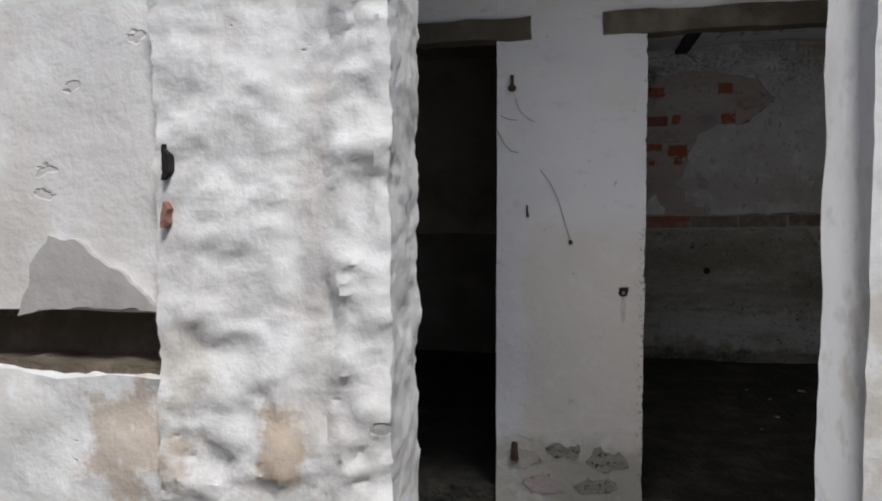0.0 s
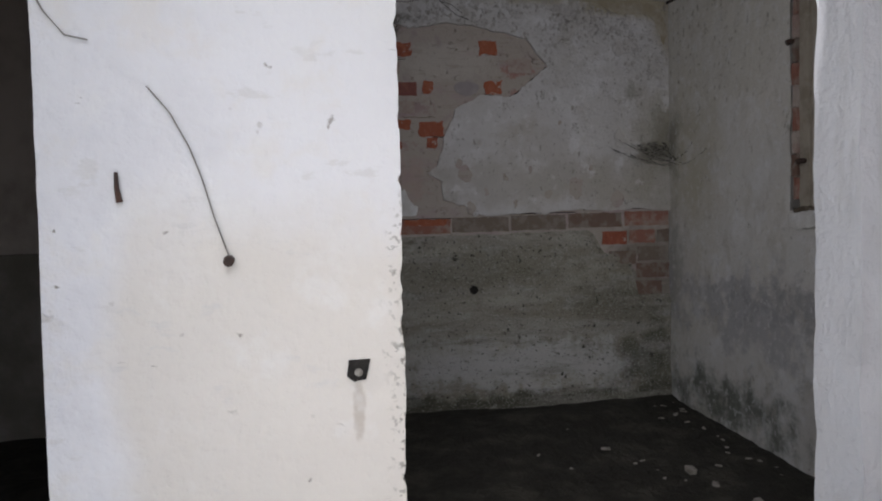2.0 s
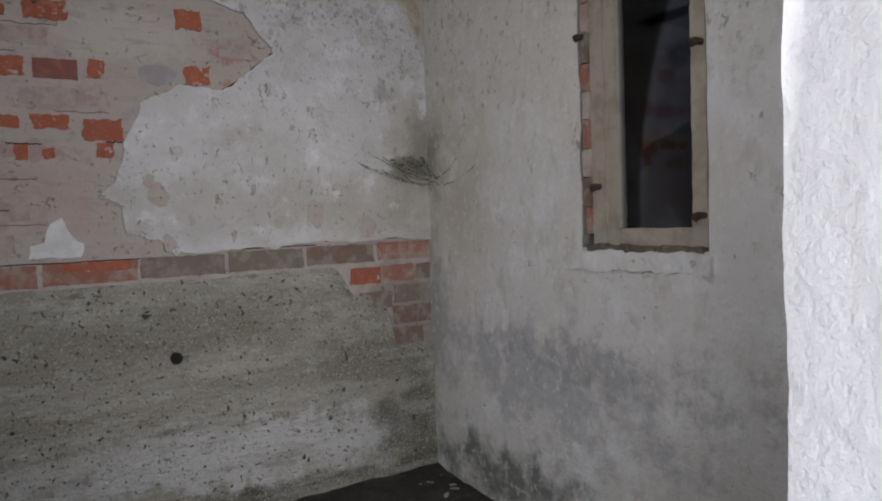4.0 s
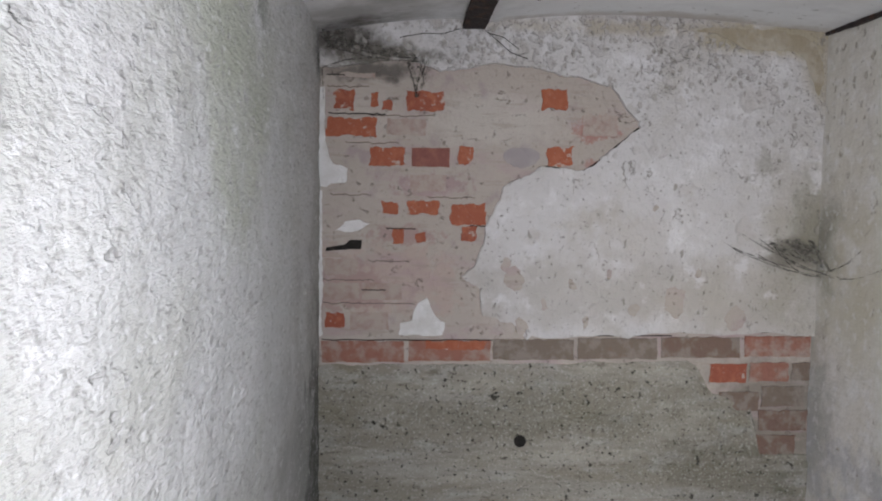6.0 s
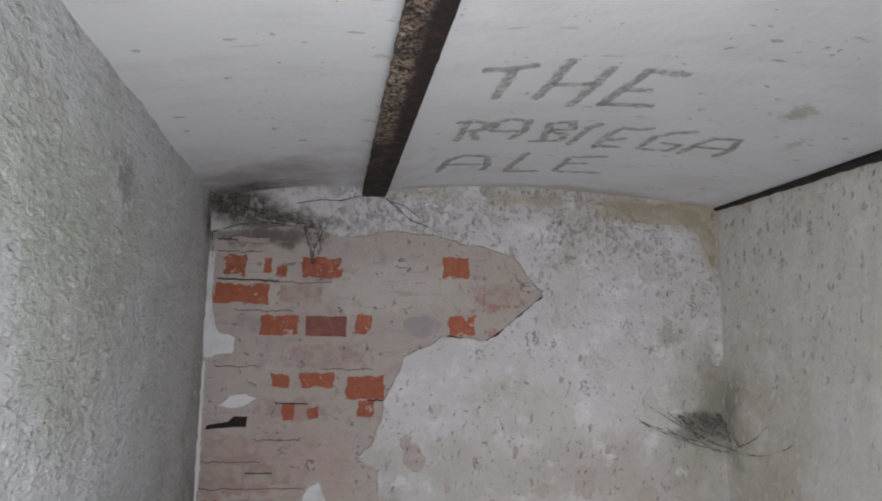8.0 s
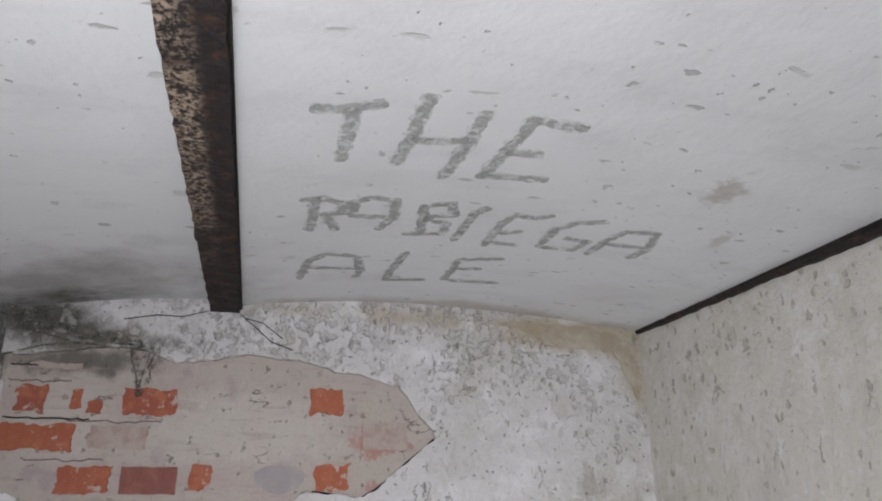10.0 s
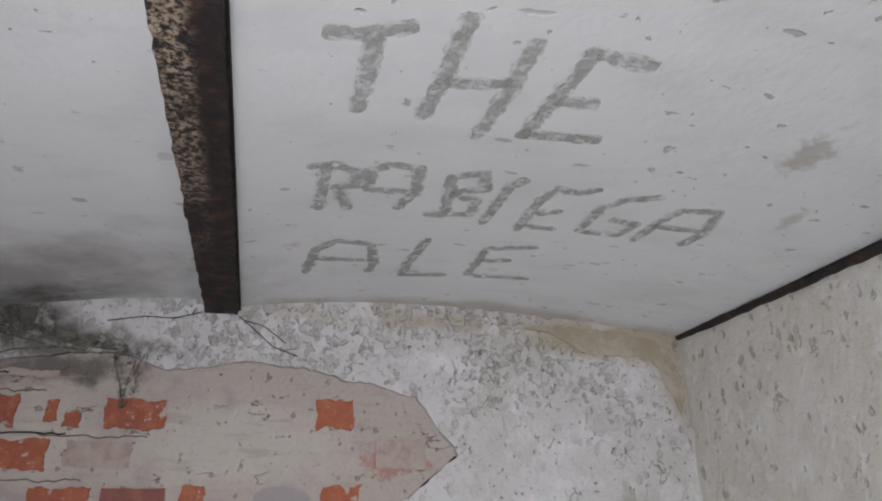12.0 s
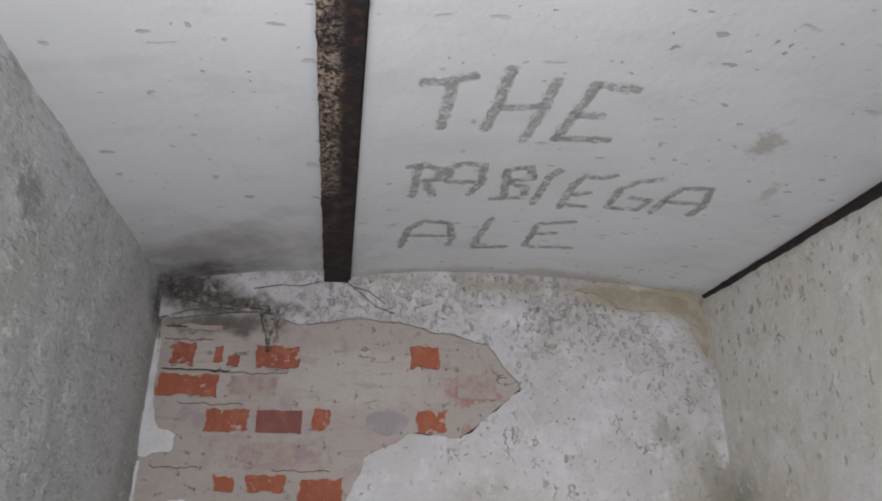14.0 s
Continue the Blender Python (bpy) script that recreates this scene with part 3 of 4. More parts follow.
def lumpy_face(x, y, z):
    """Thick limewash over rubble: a lumpy band, a shallow smooth channel and a stony edge."""
    if y > NEAR_F + 0.03:
        return x, y, z
    edge = 0.02 * noise.noise(Vector((z * 5, 2, 7)))
    channel = step(-0.410, -0.370, x + edge) * (1 - step(-0.315, -0.270, x + edge))
    column = step(-0.310, -0.260, x + edge)
    low = 1 - step(0.40, 0.75, z)
    lump = noise.fractal(Vector((x * 9, 1.5, z * 11)), 0.9, 2.2, 4)
    d = 0.014 * channel - 0.010 * column
    d += (0.010 * (1 - channel) + 0.008 * column + 0.010 * low) * lump
    d += 0.016 * step(-0.200, -0.165, x)
    return x, y + d, z


bm = bmesh.new()
box(bm, -0.675, -0.173, NEAR_F, NEAR_B, LOBBY_Z, TOP, step=0.014, amp=0.012, freq=8.0, fine=0.006, shape=lumpy_face)
box(bm, -2.4, -0.675, NEAR_F + 0.045, NEAR_B, 0.715, TOP, step=0.05, amp=0.012, freq=4.0, fine=0.003)
box(bm, -2.4, -0.675, NEAR_F + 0.015, NEAR_B, LOBBY_Z, 0.582, step=0.03, amp=0.018, freq=7.0, fine=0.008)
box(bm, -2.4, -1.30, NEAR_F + 0.04, NEAR_B, 0.582, 0.715, step=0.06, amp=0.01, freq=4.0)
box(bm, 0.681, 2.6, NEAR_F, NEAR_B, LOBBY_Z, TOP, step=0.04, amp=0.006, freq=6.0, fine=0.003)
box(bm, -0.173, 0.681, NEAR_F, NEAR_B, 1.95, TOP, **rough)
WALL_NEAR = structure(part("wall_near", bm, NEAR, smooth=True), "thick lumpy whitewashed stone wall round the first doorway", "wall")
bm = sheet(ragged([(-1.03, 0.715), (-1.0, 0.82), (-0.95, 0.885), (-0.87, 0.865), (-0.77, 0.80), (-0.69, 0.735)], 0.012, 0.016, freq=12.0), NEAR_F + 0.040, 0.012)
part("grey_render", bm, SLAB_GREY, WALL_NEAR, "bare grey render where the whitewash fell off")
bm = bmesh.new()
box(bm, -1.30, -0.66, NEAR_F + 0.17, NEAR_B + 0.02, 0.57, 0.73, step=0.05, amp=0.01, freq=6.0)
part("slot_back", bm, BROWN_STONE, WALL_NEAR, "dark back of the low slot")
bm = bmesh.new()
box(bm, -1.30, -0.672, NEAR_F + 0.045, NEAR_F + 0.19, 0.55, 0.600, step=0.025, amp=0.012, freq=14.0, fine=0.005)
part("slot_floor", bm, BROWN_STONE, WALL_NEAR, "brown stone bed of the low slot", smooth=True)
for x0, x1, z0, z1 in ((-0.652, -0.634, 1.00, 1.075), (-0.655, -0.638, 0.905, 0.96)):
    part("broken_edge", sheet(ragged([(x0, z0), (x1, z0 + 0.01), (x1 + 0.004, z1 - 0.02), (x0 + 0.008, z1)], 0.008, 0.008, z0 * 9, freq=30.0), NEAR_F - 0.008, 0.010), TAR_SHADE if z0 > 0.97 else SMEARED, WALL_NEAR, "chipped edge of the recess")

bm = bmesh.new()
box(bm, -0.098, 0.424, PIER_F, PIER_B, LOBBY_Z, TOP, step=0.012, amp=0.003, freq=5.0, fine=0.0012,
    shape=lambda x, y, z: (x - (0.009 * max(0.0, noise.noise(Vector((z * 47, y * 9, 4)))) if x > 0.42 else 0), y, z))
box(bm, -0.93, -0.098, PIER_F, PIER_F + 0.07, 1.61, TOP, **fine)
box(bm, 0.424, 1.232, PIER_F, PIER_F + 0.07, 1.61, TOP, **fine)
box(bm, -2.4, -0.93, PIER_F, PIER_B, LOBBY_Z, TOP, **fine)
WALL_PIER = structure(part("wall_pier", bm, PIER, smooth=True), "white plastered pier between two doorways, stained beige below", "wall")

bm = bmesh.new()
box(bm, 1.232, 2.6, PIER_F, PIER_B, LOBBY_Z, TOP, step=0.03, amp=0.005, freq=7.0, fine=0.003)
structure(part("wall_jamb", bm, JAMB, smooth=True), "whitewashed door jamb with streaked paint", "wall")

bm = bmesh.new()
box(bm, LEFT_X - 0.1, RIGHT_X + 0.1, BACK_Y, BACK_Y + 0.25, LOBBY_Z, TOP, step=0.06, amp=0.002, freq=7.0, fine=0.001)
WALL_BACK = structure(part("wall_back", bm, MORTAR, smooth=True), "old brick wall smeared with mortar, plaster broken off", "wall")

bm = bmesh.new()
box(bm, 0.12, LEFT_X, PIER_B - 0.01, BACK_Y + 0.1, LOBBY_Z, TOP, step=0.022, amp=0.005, freq=9.0, fine=0.0035,
    shape=lambda x, y, z: (x + (0.085 * max(0.0, 1 - (y - PIER_B) / 0.12) if x > 0.3 else 0), y, z))
structure(part("wall_left", bm, STUCCO, smooth=True), "roughcast whitewashed wall, back corner darkened by mould and painted light fall-off", "wall")

WY0, WY1, WZ0, WZ1 = 3.585, 4.045, 0.885, 1.78
bm = bmesh.new()
for y0, y1, z0, z1 in ((PIER_B, WY0, LOBBY_Z, TOP), (WY1, BACK_Y + 0.1, LOBBY_Z, TOP), (WY0, WY1, LOBBY_Z, WZ0), (WY0, WY1, WZ1, TOP)):
    splay = lambda x, y, z: (x, y + (0 if y < WY1 - 0.001 or y0 < WY1 - 0.001 else 0.55 * (x - RIGHT_X) * max(0.0, 1 - (y - WY1) / 0.6)), z)
    box(bm, RIGHT_X, RIGHT_X + 0.30, y0, y1, z0, z1, step=0.04, amp=0.007, freq=5.0, fine=0.003, shape=splay)
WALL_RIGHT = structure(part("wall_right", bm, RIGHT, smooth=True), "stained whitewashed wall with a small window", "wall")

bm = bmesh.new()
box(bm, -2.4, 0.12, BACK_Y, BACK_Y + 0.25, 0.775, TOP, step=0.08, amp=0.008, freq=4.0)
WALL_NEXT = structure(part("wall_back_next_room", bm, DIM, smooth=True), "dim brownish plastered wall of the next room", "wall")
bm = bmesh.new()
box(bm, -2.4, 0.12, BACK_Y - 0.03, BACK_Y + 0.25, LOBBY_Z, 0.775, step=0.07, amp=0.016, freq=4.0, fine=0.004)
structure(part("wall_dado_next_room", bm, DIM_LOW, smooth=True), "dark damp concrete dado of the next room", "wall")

# unseen side wall; its gap is added to let daylight into the passage
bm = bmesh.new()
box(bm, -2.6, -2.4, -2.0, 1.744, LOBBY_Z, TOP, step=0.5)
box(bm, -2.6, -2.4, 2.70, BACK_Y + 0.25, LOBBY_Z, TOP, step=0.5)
structure(part("wall_west", bm, DIM), "unseen dim plastered side wall with a gap added for daylight", "wall")
bm = bmesh.new()
box(bm, 2.6, 2.8, -2.0, BACK_Y + 0.25, LOBBY_Z, TOP, step=0.5)
# end walls added to shut sky light out of the gap
box(bm, RIGHT_X + 0.29, 2.6, 4.60, 4.75, LOBBY_Z, TOP, step=0.5)
box(bm, RIGHT_X + 0.29, 2.6, 2.95, 3.10, LOBBY_Z, TOP, step=0.5)
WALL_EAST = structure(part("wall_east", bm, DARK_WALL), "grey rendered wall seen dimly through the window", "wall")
# unseen wall behind the start, left open in part for sky light
bm = bmesh.new()
box(bm, -2.6, -1.4, -2.2, -2.0, LOBBY_Z, TOP, step=0.5)
box(bm, -0.4, 2.8, -2.2, -2.0, LOBBY_Z, TOP, step=0.5)
structure(part("wall_yard", bm, NEAR), "unseen whitewashed yard wall with a gap added for daylight", "wall")

bm = bmesh.new()
box(bm, -2.6, 2.8, -2.2, PIER_B, LOBBY_Z - 0.15, LOBBY_Z, step=0.12, amp=0.008, freq=3.0)
structure(part("floor_passage", bm, DIRT, smooth=True), "dark dirt floor", "floor")
bm = bmesh.new()
box(bm, -2.4, RIGHT_X + 0.05, PIER_F + 0.03, BACK_Y + 0.1, LOBBY_Z - 0.1, ROOM_Z, step=0.04, amp=0.016, freq=5.0, fine=0.007,
    shape=lambda x, y, z: (x, y, z + (0.05 * max(0.0, y - 4.0) if z > -0.2 else 0)))
structure(part("floor_room", bm, DIRT, smooth=True), "damp black dirt floor with crumbs of plaster", "floor")
bm = bmesh.new()
box(bm, -400, 400, -400, 400, LOBBY_Z - 0.4, LOBBY_Z - 0.16, step=200)
structure(part("ground", bm, DIRT), "bare ground outside", "ground")

# unseen cover, added to block the sky over the gap behind the window
bm = bmesh.new()
box(bm, RIGHT_X + 0.29, 2.62, 2.95, 4.75, TOP - 0.12, TOP - 0.02, step=0.5)
structure(part("ceiling_sky_block", bm, DIM), "unseen roof added to keep sky light out behind the window", "ceiling")

# ceilings: flat over the passage and the next room, a shallow vault between iron beams over the small room
bm = bmesh.new()
box(bm, -2.6, 2.8, NEAR_F, PIER_F + 0.04, TOP - 0.02, TOP + 0.15, step=0.4)
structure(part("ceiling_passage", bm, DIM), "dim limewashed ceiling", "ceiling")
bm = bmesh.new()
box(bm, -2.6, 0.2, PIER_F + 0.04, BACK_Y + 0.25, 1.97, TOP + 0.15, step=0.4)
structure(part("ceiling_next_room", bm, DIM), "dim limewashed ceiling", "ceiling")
BEAM0, BEAM1, BEAM_Z = 0.808, 0.884, 1.938


def vault(x):
    if x < BEAM0:
        return 1.915 + 0.055 * math.sin(math.pi / 2 * max(0.0, (x - LEFT_X) / (BEAM0 - LEFT_X)))
    s = min(1.0, max(0.0, (x - BEAM1) / (RIGHT_X - BEAM1)))
    return 1.957 + 0.040 * math.sin(math.pi * s ** 0.8)


bm = bmesh.new()
box(bm, LEFT_X - 0.06, RIGHT_X + 0.06, PIER_F + 0.06, BACK_Y + 0.1, 1.9, TOP + 0.1, step=0.04,
    shape=lambda x, y, z: (x, y, vault(x)) if z < 1.95 else (x, y, z))
structure(part("ceiling_vault", bm, CEILING, smooth=True), "white limewashed shallow vault with grey spots and soot", "ceiling")


# ---- bricks, plaster and concrete of the back wall ----
def brick(x0, z0, x1, z1, material, proud=0.006, amp=0.004, parent=WALL_BACK):
    outline = ragged([(x0, z0), (x1, z0), (x1, z1), (x0, z1)], 0.006, amp, seed=x0 * 31 + z0 * 17, freq=34.0)
    return part("brick", sheet(outline, BACK_Y, proud), material, parent)


ORANGE = [(0.385, 1.668, 0.450, 1.732), (0.625, 1.668, 0.750, 1.734), (1.080, 1.680, 1.170, 1.748), (0.358, 1.580, 0.525, 1.640),
          (0.503, 1.484, 0.620, 1.545), (0.802, 1.496, 0.850, 1.550), (1.105, 1.494, 1.192, 1.556), (0.628, 1.320, 0.735, 1.366),
          (0.780, 1.288, 0.898, 1.358), (0.820, 1.232, 0.866, 1.282)]
for x0, z0, x1, z1 in ORANGE:
    brick(x0, z0, x1, z1, BRICK, amp=0.010)
brick(0.645, 1.482, 0.772, 1.545, PURPLE, amp=0.003)
for x0, z0, x1, z1 in ((0.505, 1.680, 0.532, 1.725), (0.545, 1.672, 0.575, 1.700), (0.545, 1.322, 0.598, 1.362), (0.582, 1.222, 0.622, 1.268),
                       (0.660, 1.225, 0.695, 1.255), (0.355, 0.935, 0.420, 0.982)):
    brick(x0, z0, x1, z1, BRICK, 0.004, 0.010)
for x0, z0, x1, z1 in ((0.352, 1.112, 0.462, 1.168), (0.352, 1.028, 0.470, 1.085), (0.480, 1.028, 0.615, 1.085), (0.400, 1.775, 0.520, 1.790),
                       (0.440, 0.925, 0.570, 0.985), (1.225, 1.595, 1.345, 1.665), (0.560, 1.588, 0.690, 1.640), (0.640, 1.400, 0.760, 1.455)):
    brick(x0, z0, x1, z1, FAINT, 0.003, 0.006)
ring = [(1.018 + 0.062 * math.cos(a) * (1 + 0.25 * math.sin(a)), 1.517 + 0.036 * math.sin(a)) for a in (k * math.pi / 6 for k in range(12))]
part("mortar_patch", sheet(ragged(ring, 0.008, 0.006, 3.0, freq=20.0), BACK_Y, 0.004), VIOLET_GREY, WALL_BACK, "violet-grey patch of old mortar")
# the row of stretchers over the concrete, sinking a little to one side, and the courses below it
for i, x0 in enumerate((0.337, 0.634, 0.926, 1.222, 1.518, 1.818)):
    dz = 0.022 * i / 5
    brick(x0 + 0.006, 0.812 + dz, min(x0 + 0.288, 2.06), 0.884 + dz, (SMEARED, SMEARED, DUSTY, DUSTY, DUSTY, SMEARED)[i], 0.004, 0.004)
brick(0.700, 0.856, 0.905, 0.886, BRICK, 0.006, 0.009)
for x0, z0, x1, z1, m in ((1.703, 0.742, 1.832, 0.806, BRICK), (1.845, 0.746, 1.985, 0.812, SMEARED), (1.998, 0.750, 2.060, 0.812, DUSTY),
                          (1.740, 0.640, 1.880, 0.706, DUSTY), (1.892, 0.655, 2.045, 0.728, DUSTY), (1.885, 0.568, 2.060, 0.640, DUSTY),
                          (1.875, 0.482, 2.020, 0.552, DUSTY), (1.975, 0.925, 2.045, 0.985, BRICK)):
    brick(x0, z0, x1, z1, m, 0.005, 0.005)

edge = [(0.28, 1.795), (0.48, 1.822), (0.63, 1.838), (0.74, 1.800), (0.92, 1.828), (1.18, 1.794), (1.32, 1.760), (1.422, 1.628), (1.235, 1.475),
        (1.085, 1.487), (0.955, 1.415), (0.905, 1.285), (0.868, 1.150), (0.815, 1.110), (0.885, 1.072), (0.893, 0.975), (1.000, 0.955), (1.04, 0.900)]
outline = ragged(edge, 0.009, 0.011, 4.0, False, 16.0)
while outline[-1].y > 0.905:
    outline.append(outline[-1] + Vector((0.012, -0.016)))
for i in range(60):
    x = outline[-1].x
    outline.append(Vector((x + 0.017, 0.905 + 0.006 * math.sin(x * 21) + 0.008 * noise.noise(Vector((x * 14, 3, 1))) + (0.012 if x > 1.4 else 0))))
    if outline[-1].x > RIGHT_X + 0.02:
        break
outline += [Vector((RIGHT_X + 0.05, 2.1)), Vector((0.28, 2.1))]
part("plaster", sheet(outline, BACK_Y, 0.017), PLASTER, WALL_BACK, "flaking white limewashed plaster with a broken edge")
for shape in ([(0.30, 1.42), (0.36, 1.41), (0.425, 1.43), (0.43, 1.47), (0.38, 1.49), (0.355, 1.56), (0.352, 1.74), (0.30, 1.75)],
              [(0.30, 0.90), (0.342, 0.90), (0.348, 1.10), (0.345, 1.40), (0.30, 1.40)],
              [(0.395, 1.262), (0.45, 1.255), (0.505, 1.285), (0.47, 1.30), (0.42, 1.293)],
              [(0.60, 0.908), (0.755, 0.906), (0.765, 0.95), (0.72, 0.985), (0.70, 1.03), (0.665, 1.02), (0.65, 0.955), (0.61, 0.945)]):
    part("plaster", sheet(ragged(shape, 0.008, 0.008, 2.0, freq=28.0), BACK_Y, 0.010), WHITE, WALL_BACK, "scrap of white plaster left on the bricks")
# no recess here: the hole's shade is a flat black sheet
part("cavity_shade", sheet(ragged([(0.355, 1.192), (0.44, 1.20), (0.475, 1.20), (0.478, 1.232), (0.44, 1.232), (0.42, 1.215), (0.36, 1.205)], 0.015, 0.003), BACK_Y, 0.004), TAR_SHADE, WALL_BACK, "flat black patch, painted shade of a missing brick end's hole")
for cx, cz, r in ((1.000, 1.105, 0.045), (1.20, 1.085, 0.022), (1.56, 1.03, 0.055), (1.33, 1.12, 0.016), (1.78, 0.97, 0.05), (1.02, 0.945, 0.03), (0.965, 1.155, 0.028), (1.10, 1.02, 0.020), (1.42, 1.00, 0.024), (1.64, 1.13, 0.018), (1.25, 0.955, 0.022), (1.48, 1.35, 0.012)):
    ring = [(cx + r * math.cos(a) * 0.7, cz + r * math.sin(a)) for a in (k * math.pi / 4 for k in range(8))]
    part("bare_patch", sheet(ragged(ring, 0.007, 0.016, cx * 9, freq=22.0), BACK_Y - 0.016, 0.0025), MORTAR, WALL_BACK, "bare mortar where a flake of limewash fell off")

# concrete dado: a lumpy block with an uneven rim
bm = bmesh.new()


def dado_top(x):
    base = 0.800 + 0.016 * (x - 0.33) / 1.4 + 0.008 * noise.noise(Vector((x * 9, 0, 0)))
    for at, wide, drop in ((1.63, 0.09, 0.115), (1.72, 0.13, 0.05), (1.86, 0.03, 0.17)):
        s = min(1.0, max(0.0, (x - at) / wide))
        base -= drop * s * s * (3 - 2 * s)
    return base


box(bm, LEFT_X - 0.05, RIGHT_X + 0.05, BACK_Y - 0.014, BACK_Y + 0.1, LOBBY_Z, 0.80, step=0.022, amp=0.005, freq=11.0, fine=0.004,
    shape=lambda x, y, z: (x, y + (0.010 if z > 0.77 else 0), LOBBY_Z + (z - LOBBY_Z) * (dado_top(x) - LOBBY_Z) / (0.80 - LOBBY_Z)))
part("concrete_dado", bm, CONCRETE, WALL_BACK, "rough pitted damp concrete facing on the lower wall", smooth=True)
# black plug for the shade inside a round hole
bm = bmesh.new()
rod(bm, [(1.030, BACK_Y - 0.022, 0.538), (1.030, BACK_Y + 0.02, 0.538)], 0.021, 12)
part("socket_shade", bm, TAR_SHADE, WALL_BACK, "black plug, painted shade of a round hole in the concrete")

# open joints between the bricks
for x0, x1, z in ((0.365, 0.555, 1.655), (0.36, 0.42, 1.782), (0.56, 0.66, 1.272), (0.845, 0.90, 1.284), (0.48, 0.56, 1.062), (1.05, 1.56, 0.9075), (0.345, 0.93, 0.890), (1.60, 2.02, 0.921)):
    bm = bmesh.new()
    rod(bm, [(x0 + (x1 - x0) * k / 14, BACK_Y - 0.005, z + 0.004 * noise.noise(Vector((x0 + k, z, 0)))) for k in range(15)], 0.0019, 5)
    part("joint_and_shade_line", bm, TAR_SHADE, WALL_BACK)

for x0, x1, z in ((0.36, 0.50, 1.745), (0.50, 0.72, 1.652), (0.42, 0.60, 1.560), (0.37, 0.50, 1.385), (0.345, 0.52, 1.095), (0.345, 0.66, 1.015), (0.50, 0.64, 1.160), (0.70, 0.86, 1.380)):
    bm = bmesh.new()
    rod(bm, [(x0 + (x1 - x0) * k / 18, BACK_Y + 0.0005, z + 0.008 * noise.noise(Vector((x0 + k * 0.5, z, 0)))) for k in range(19)], 0.0022, 4)
    part("joint_and_shade_line", bm, CRACK, WALL_BACK)

# shade under the plaster's broken edge, drawn as a black rod
bm = bmesh.new()
rod(bm, [(x, BACK_Y - 0.010, z + 0.004 * noise.noise(Vector((x * 60, 1, 2)))) for x, z in ((1.418, 1.622), (1.385, 1.592), (1.345, 1.562), (1.30, 1.520), (1.262, 1.492), (1.225, 1.470), (1.19, 1.472), (1.15, 1.480), (1.10, 1.487))], 0.0045, 5)
part("joint_and_shade_line", bm, TAR_SHADE, WALL_BACK, "black line painting the shade under the plaster's broken edge")
# bare ochre plaster along the vault's springing, dropping at the corner
low = [(1.60, 1.958), (1.68, 1.940), (1.74, 1.912), (1.80, 1.890), (1.90, 1.893), (1.965, 1.892), (1.99, 1.865), (2.005, 1.82), (2.03, 1.745)]
high = [(2.05, 1.79), (2.045, 1.86), (2.02, 1.915), (1.96, 1.945), (1.85, 1.958), (1.70, 1.966)]
part("bare_band", sheet(ragged(low + high, 0.010, 0.010, 6.0, freq=18.0), BACK_Y - 0.017, 0.003), OCHRE, WALL_BACK, "ochre band where the limewash came off under the vault")
# broken pale lip of limewash at the pier's foot
for pts in ([(-0.09, 0.105), (-0.02, 0.125), (0.06, 0.10), (0.15, 0.135), (0.24, 0.12), (0.33, 0.15), (0.42, 0.14)],):
    top = [Vector(p) for p in pts]
    ring = [(p.x, p.y + 0.016) for p in top] + [(p.x, p.y - 0.008) for p in reversed(top)]
    part("plaster", sheet(ragged(ring, 0.008, 0.010, pts[0][0] * 7, freq=26.0), PIER_F - 0.002, 0.004), PIER, WALL_PIER, "broken lip of white plaster")

# cracks in the plaster below the beam
for pts in ([(0.60, 1.905), (0.68, 1.921), (0.74, 1.920), (0.80, 1.938)], [(0.885, 1.935), (0.93, 1.90), (0.97, 1.865), (1.03, 1.845)], [(0.90, 1.925), (0.945, 1.915), (1.00, 1.875)]):
    bm = bmesh.new()
    rod(bm, [(x, BACK_Y - 0.0172, z) for x, z in pts], 0.0016, 4)
    part("crack", bm, TAR_SHADE, WALL_BACK, "thin dark crack in the plaster")


for pts in ([(-1.52, 1.015), (-1.40, 1.03), (-1.27, 1.045), (-1.18, 1.085), (-1.13, 1.135)], [(-1.60, 1.66), (-1.50, 1.62), (-1.42, 1.61)]):
    bm = bmesh.new()
    rod(bm, [(x, BACK_Y - 0.006, z) for x, z in pts], 0.004, 4)
    part("crack", bm, TAR_SHADE, WALL_NEXT, "dark crack in the plaster")

# ---- iron beams ----
def iron_beam(x0, x1, z, sink=0.0, name="iron_beam"):
    lean = lambda x, y, h: (x, y, h - sink * (BACK_Y - y))
    beam = new(name)
    beam.location = (0, 0, 0)
    bm = bmesh.new()
    box(bm, x0, x1, PIER_F + 0.06, BACK_Y + 0.05, z, z + 0.014, step=0.02, amp=0.0035, freq=40.0, fine=0.002, shape=lean)
    part("flange", bm, BEAM, beam)
    bm = bmesh.new()
    box(bm, (x0 + x1) / 2 - 0.012, (x0 + x1) / 2 + 0.012, PIER_F + 0.06, BACK_Y + 0.05, z + 0.012, z + 0.14, step=0.3, shape=lean)
    part("web", bm, IRON, beam)
    bm = bmesh.new()
    box(bm, x0 + 0.006, x1 + 0.004, PIER_F + 0.06, BACK_Y + 0.05, z + 0.010, z + 0.05, step=0.3, shape=lean)
    part("tar_strip", bm, TAR_SHADE, beam)
    return beam


tagged(iron_beam(BEAM0, BEAM1, BEAM_Z), "rusty iron ceiling beam with pale corroded streak and black tar", "ceiling beam", "iron beams in the vault")
tagged(iron_beam(RIGHT_X - 0.014, RIGHT_X + 0.06, 1.948, 0.021), "black iron beam half buried in the wall's top edge", "ceiling beam", "iron beams in the vault")

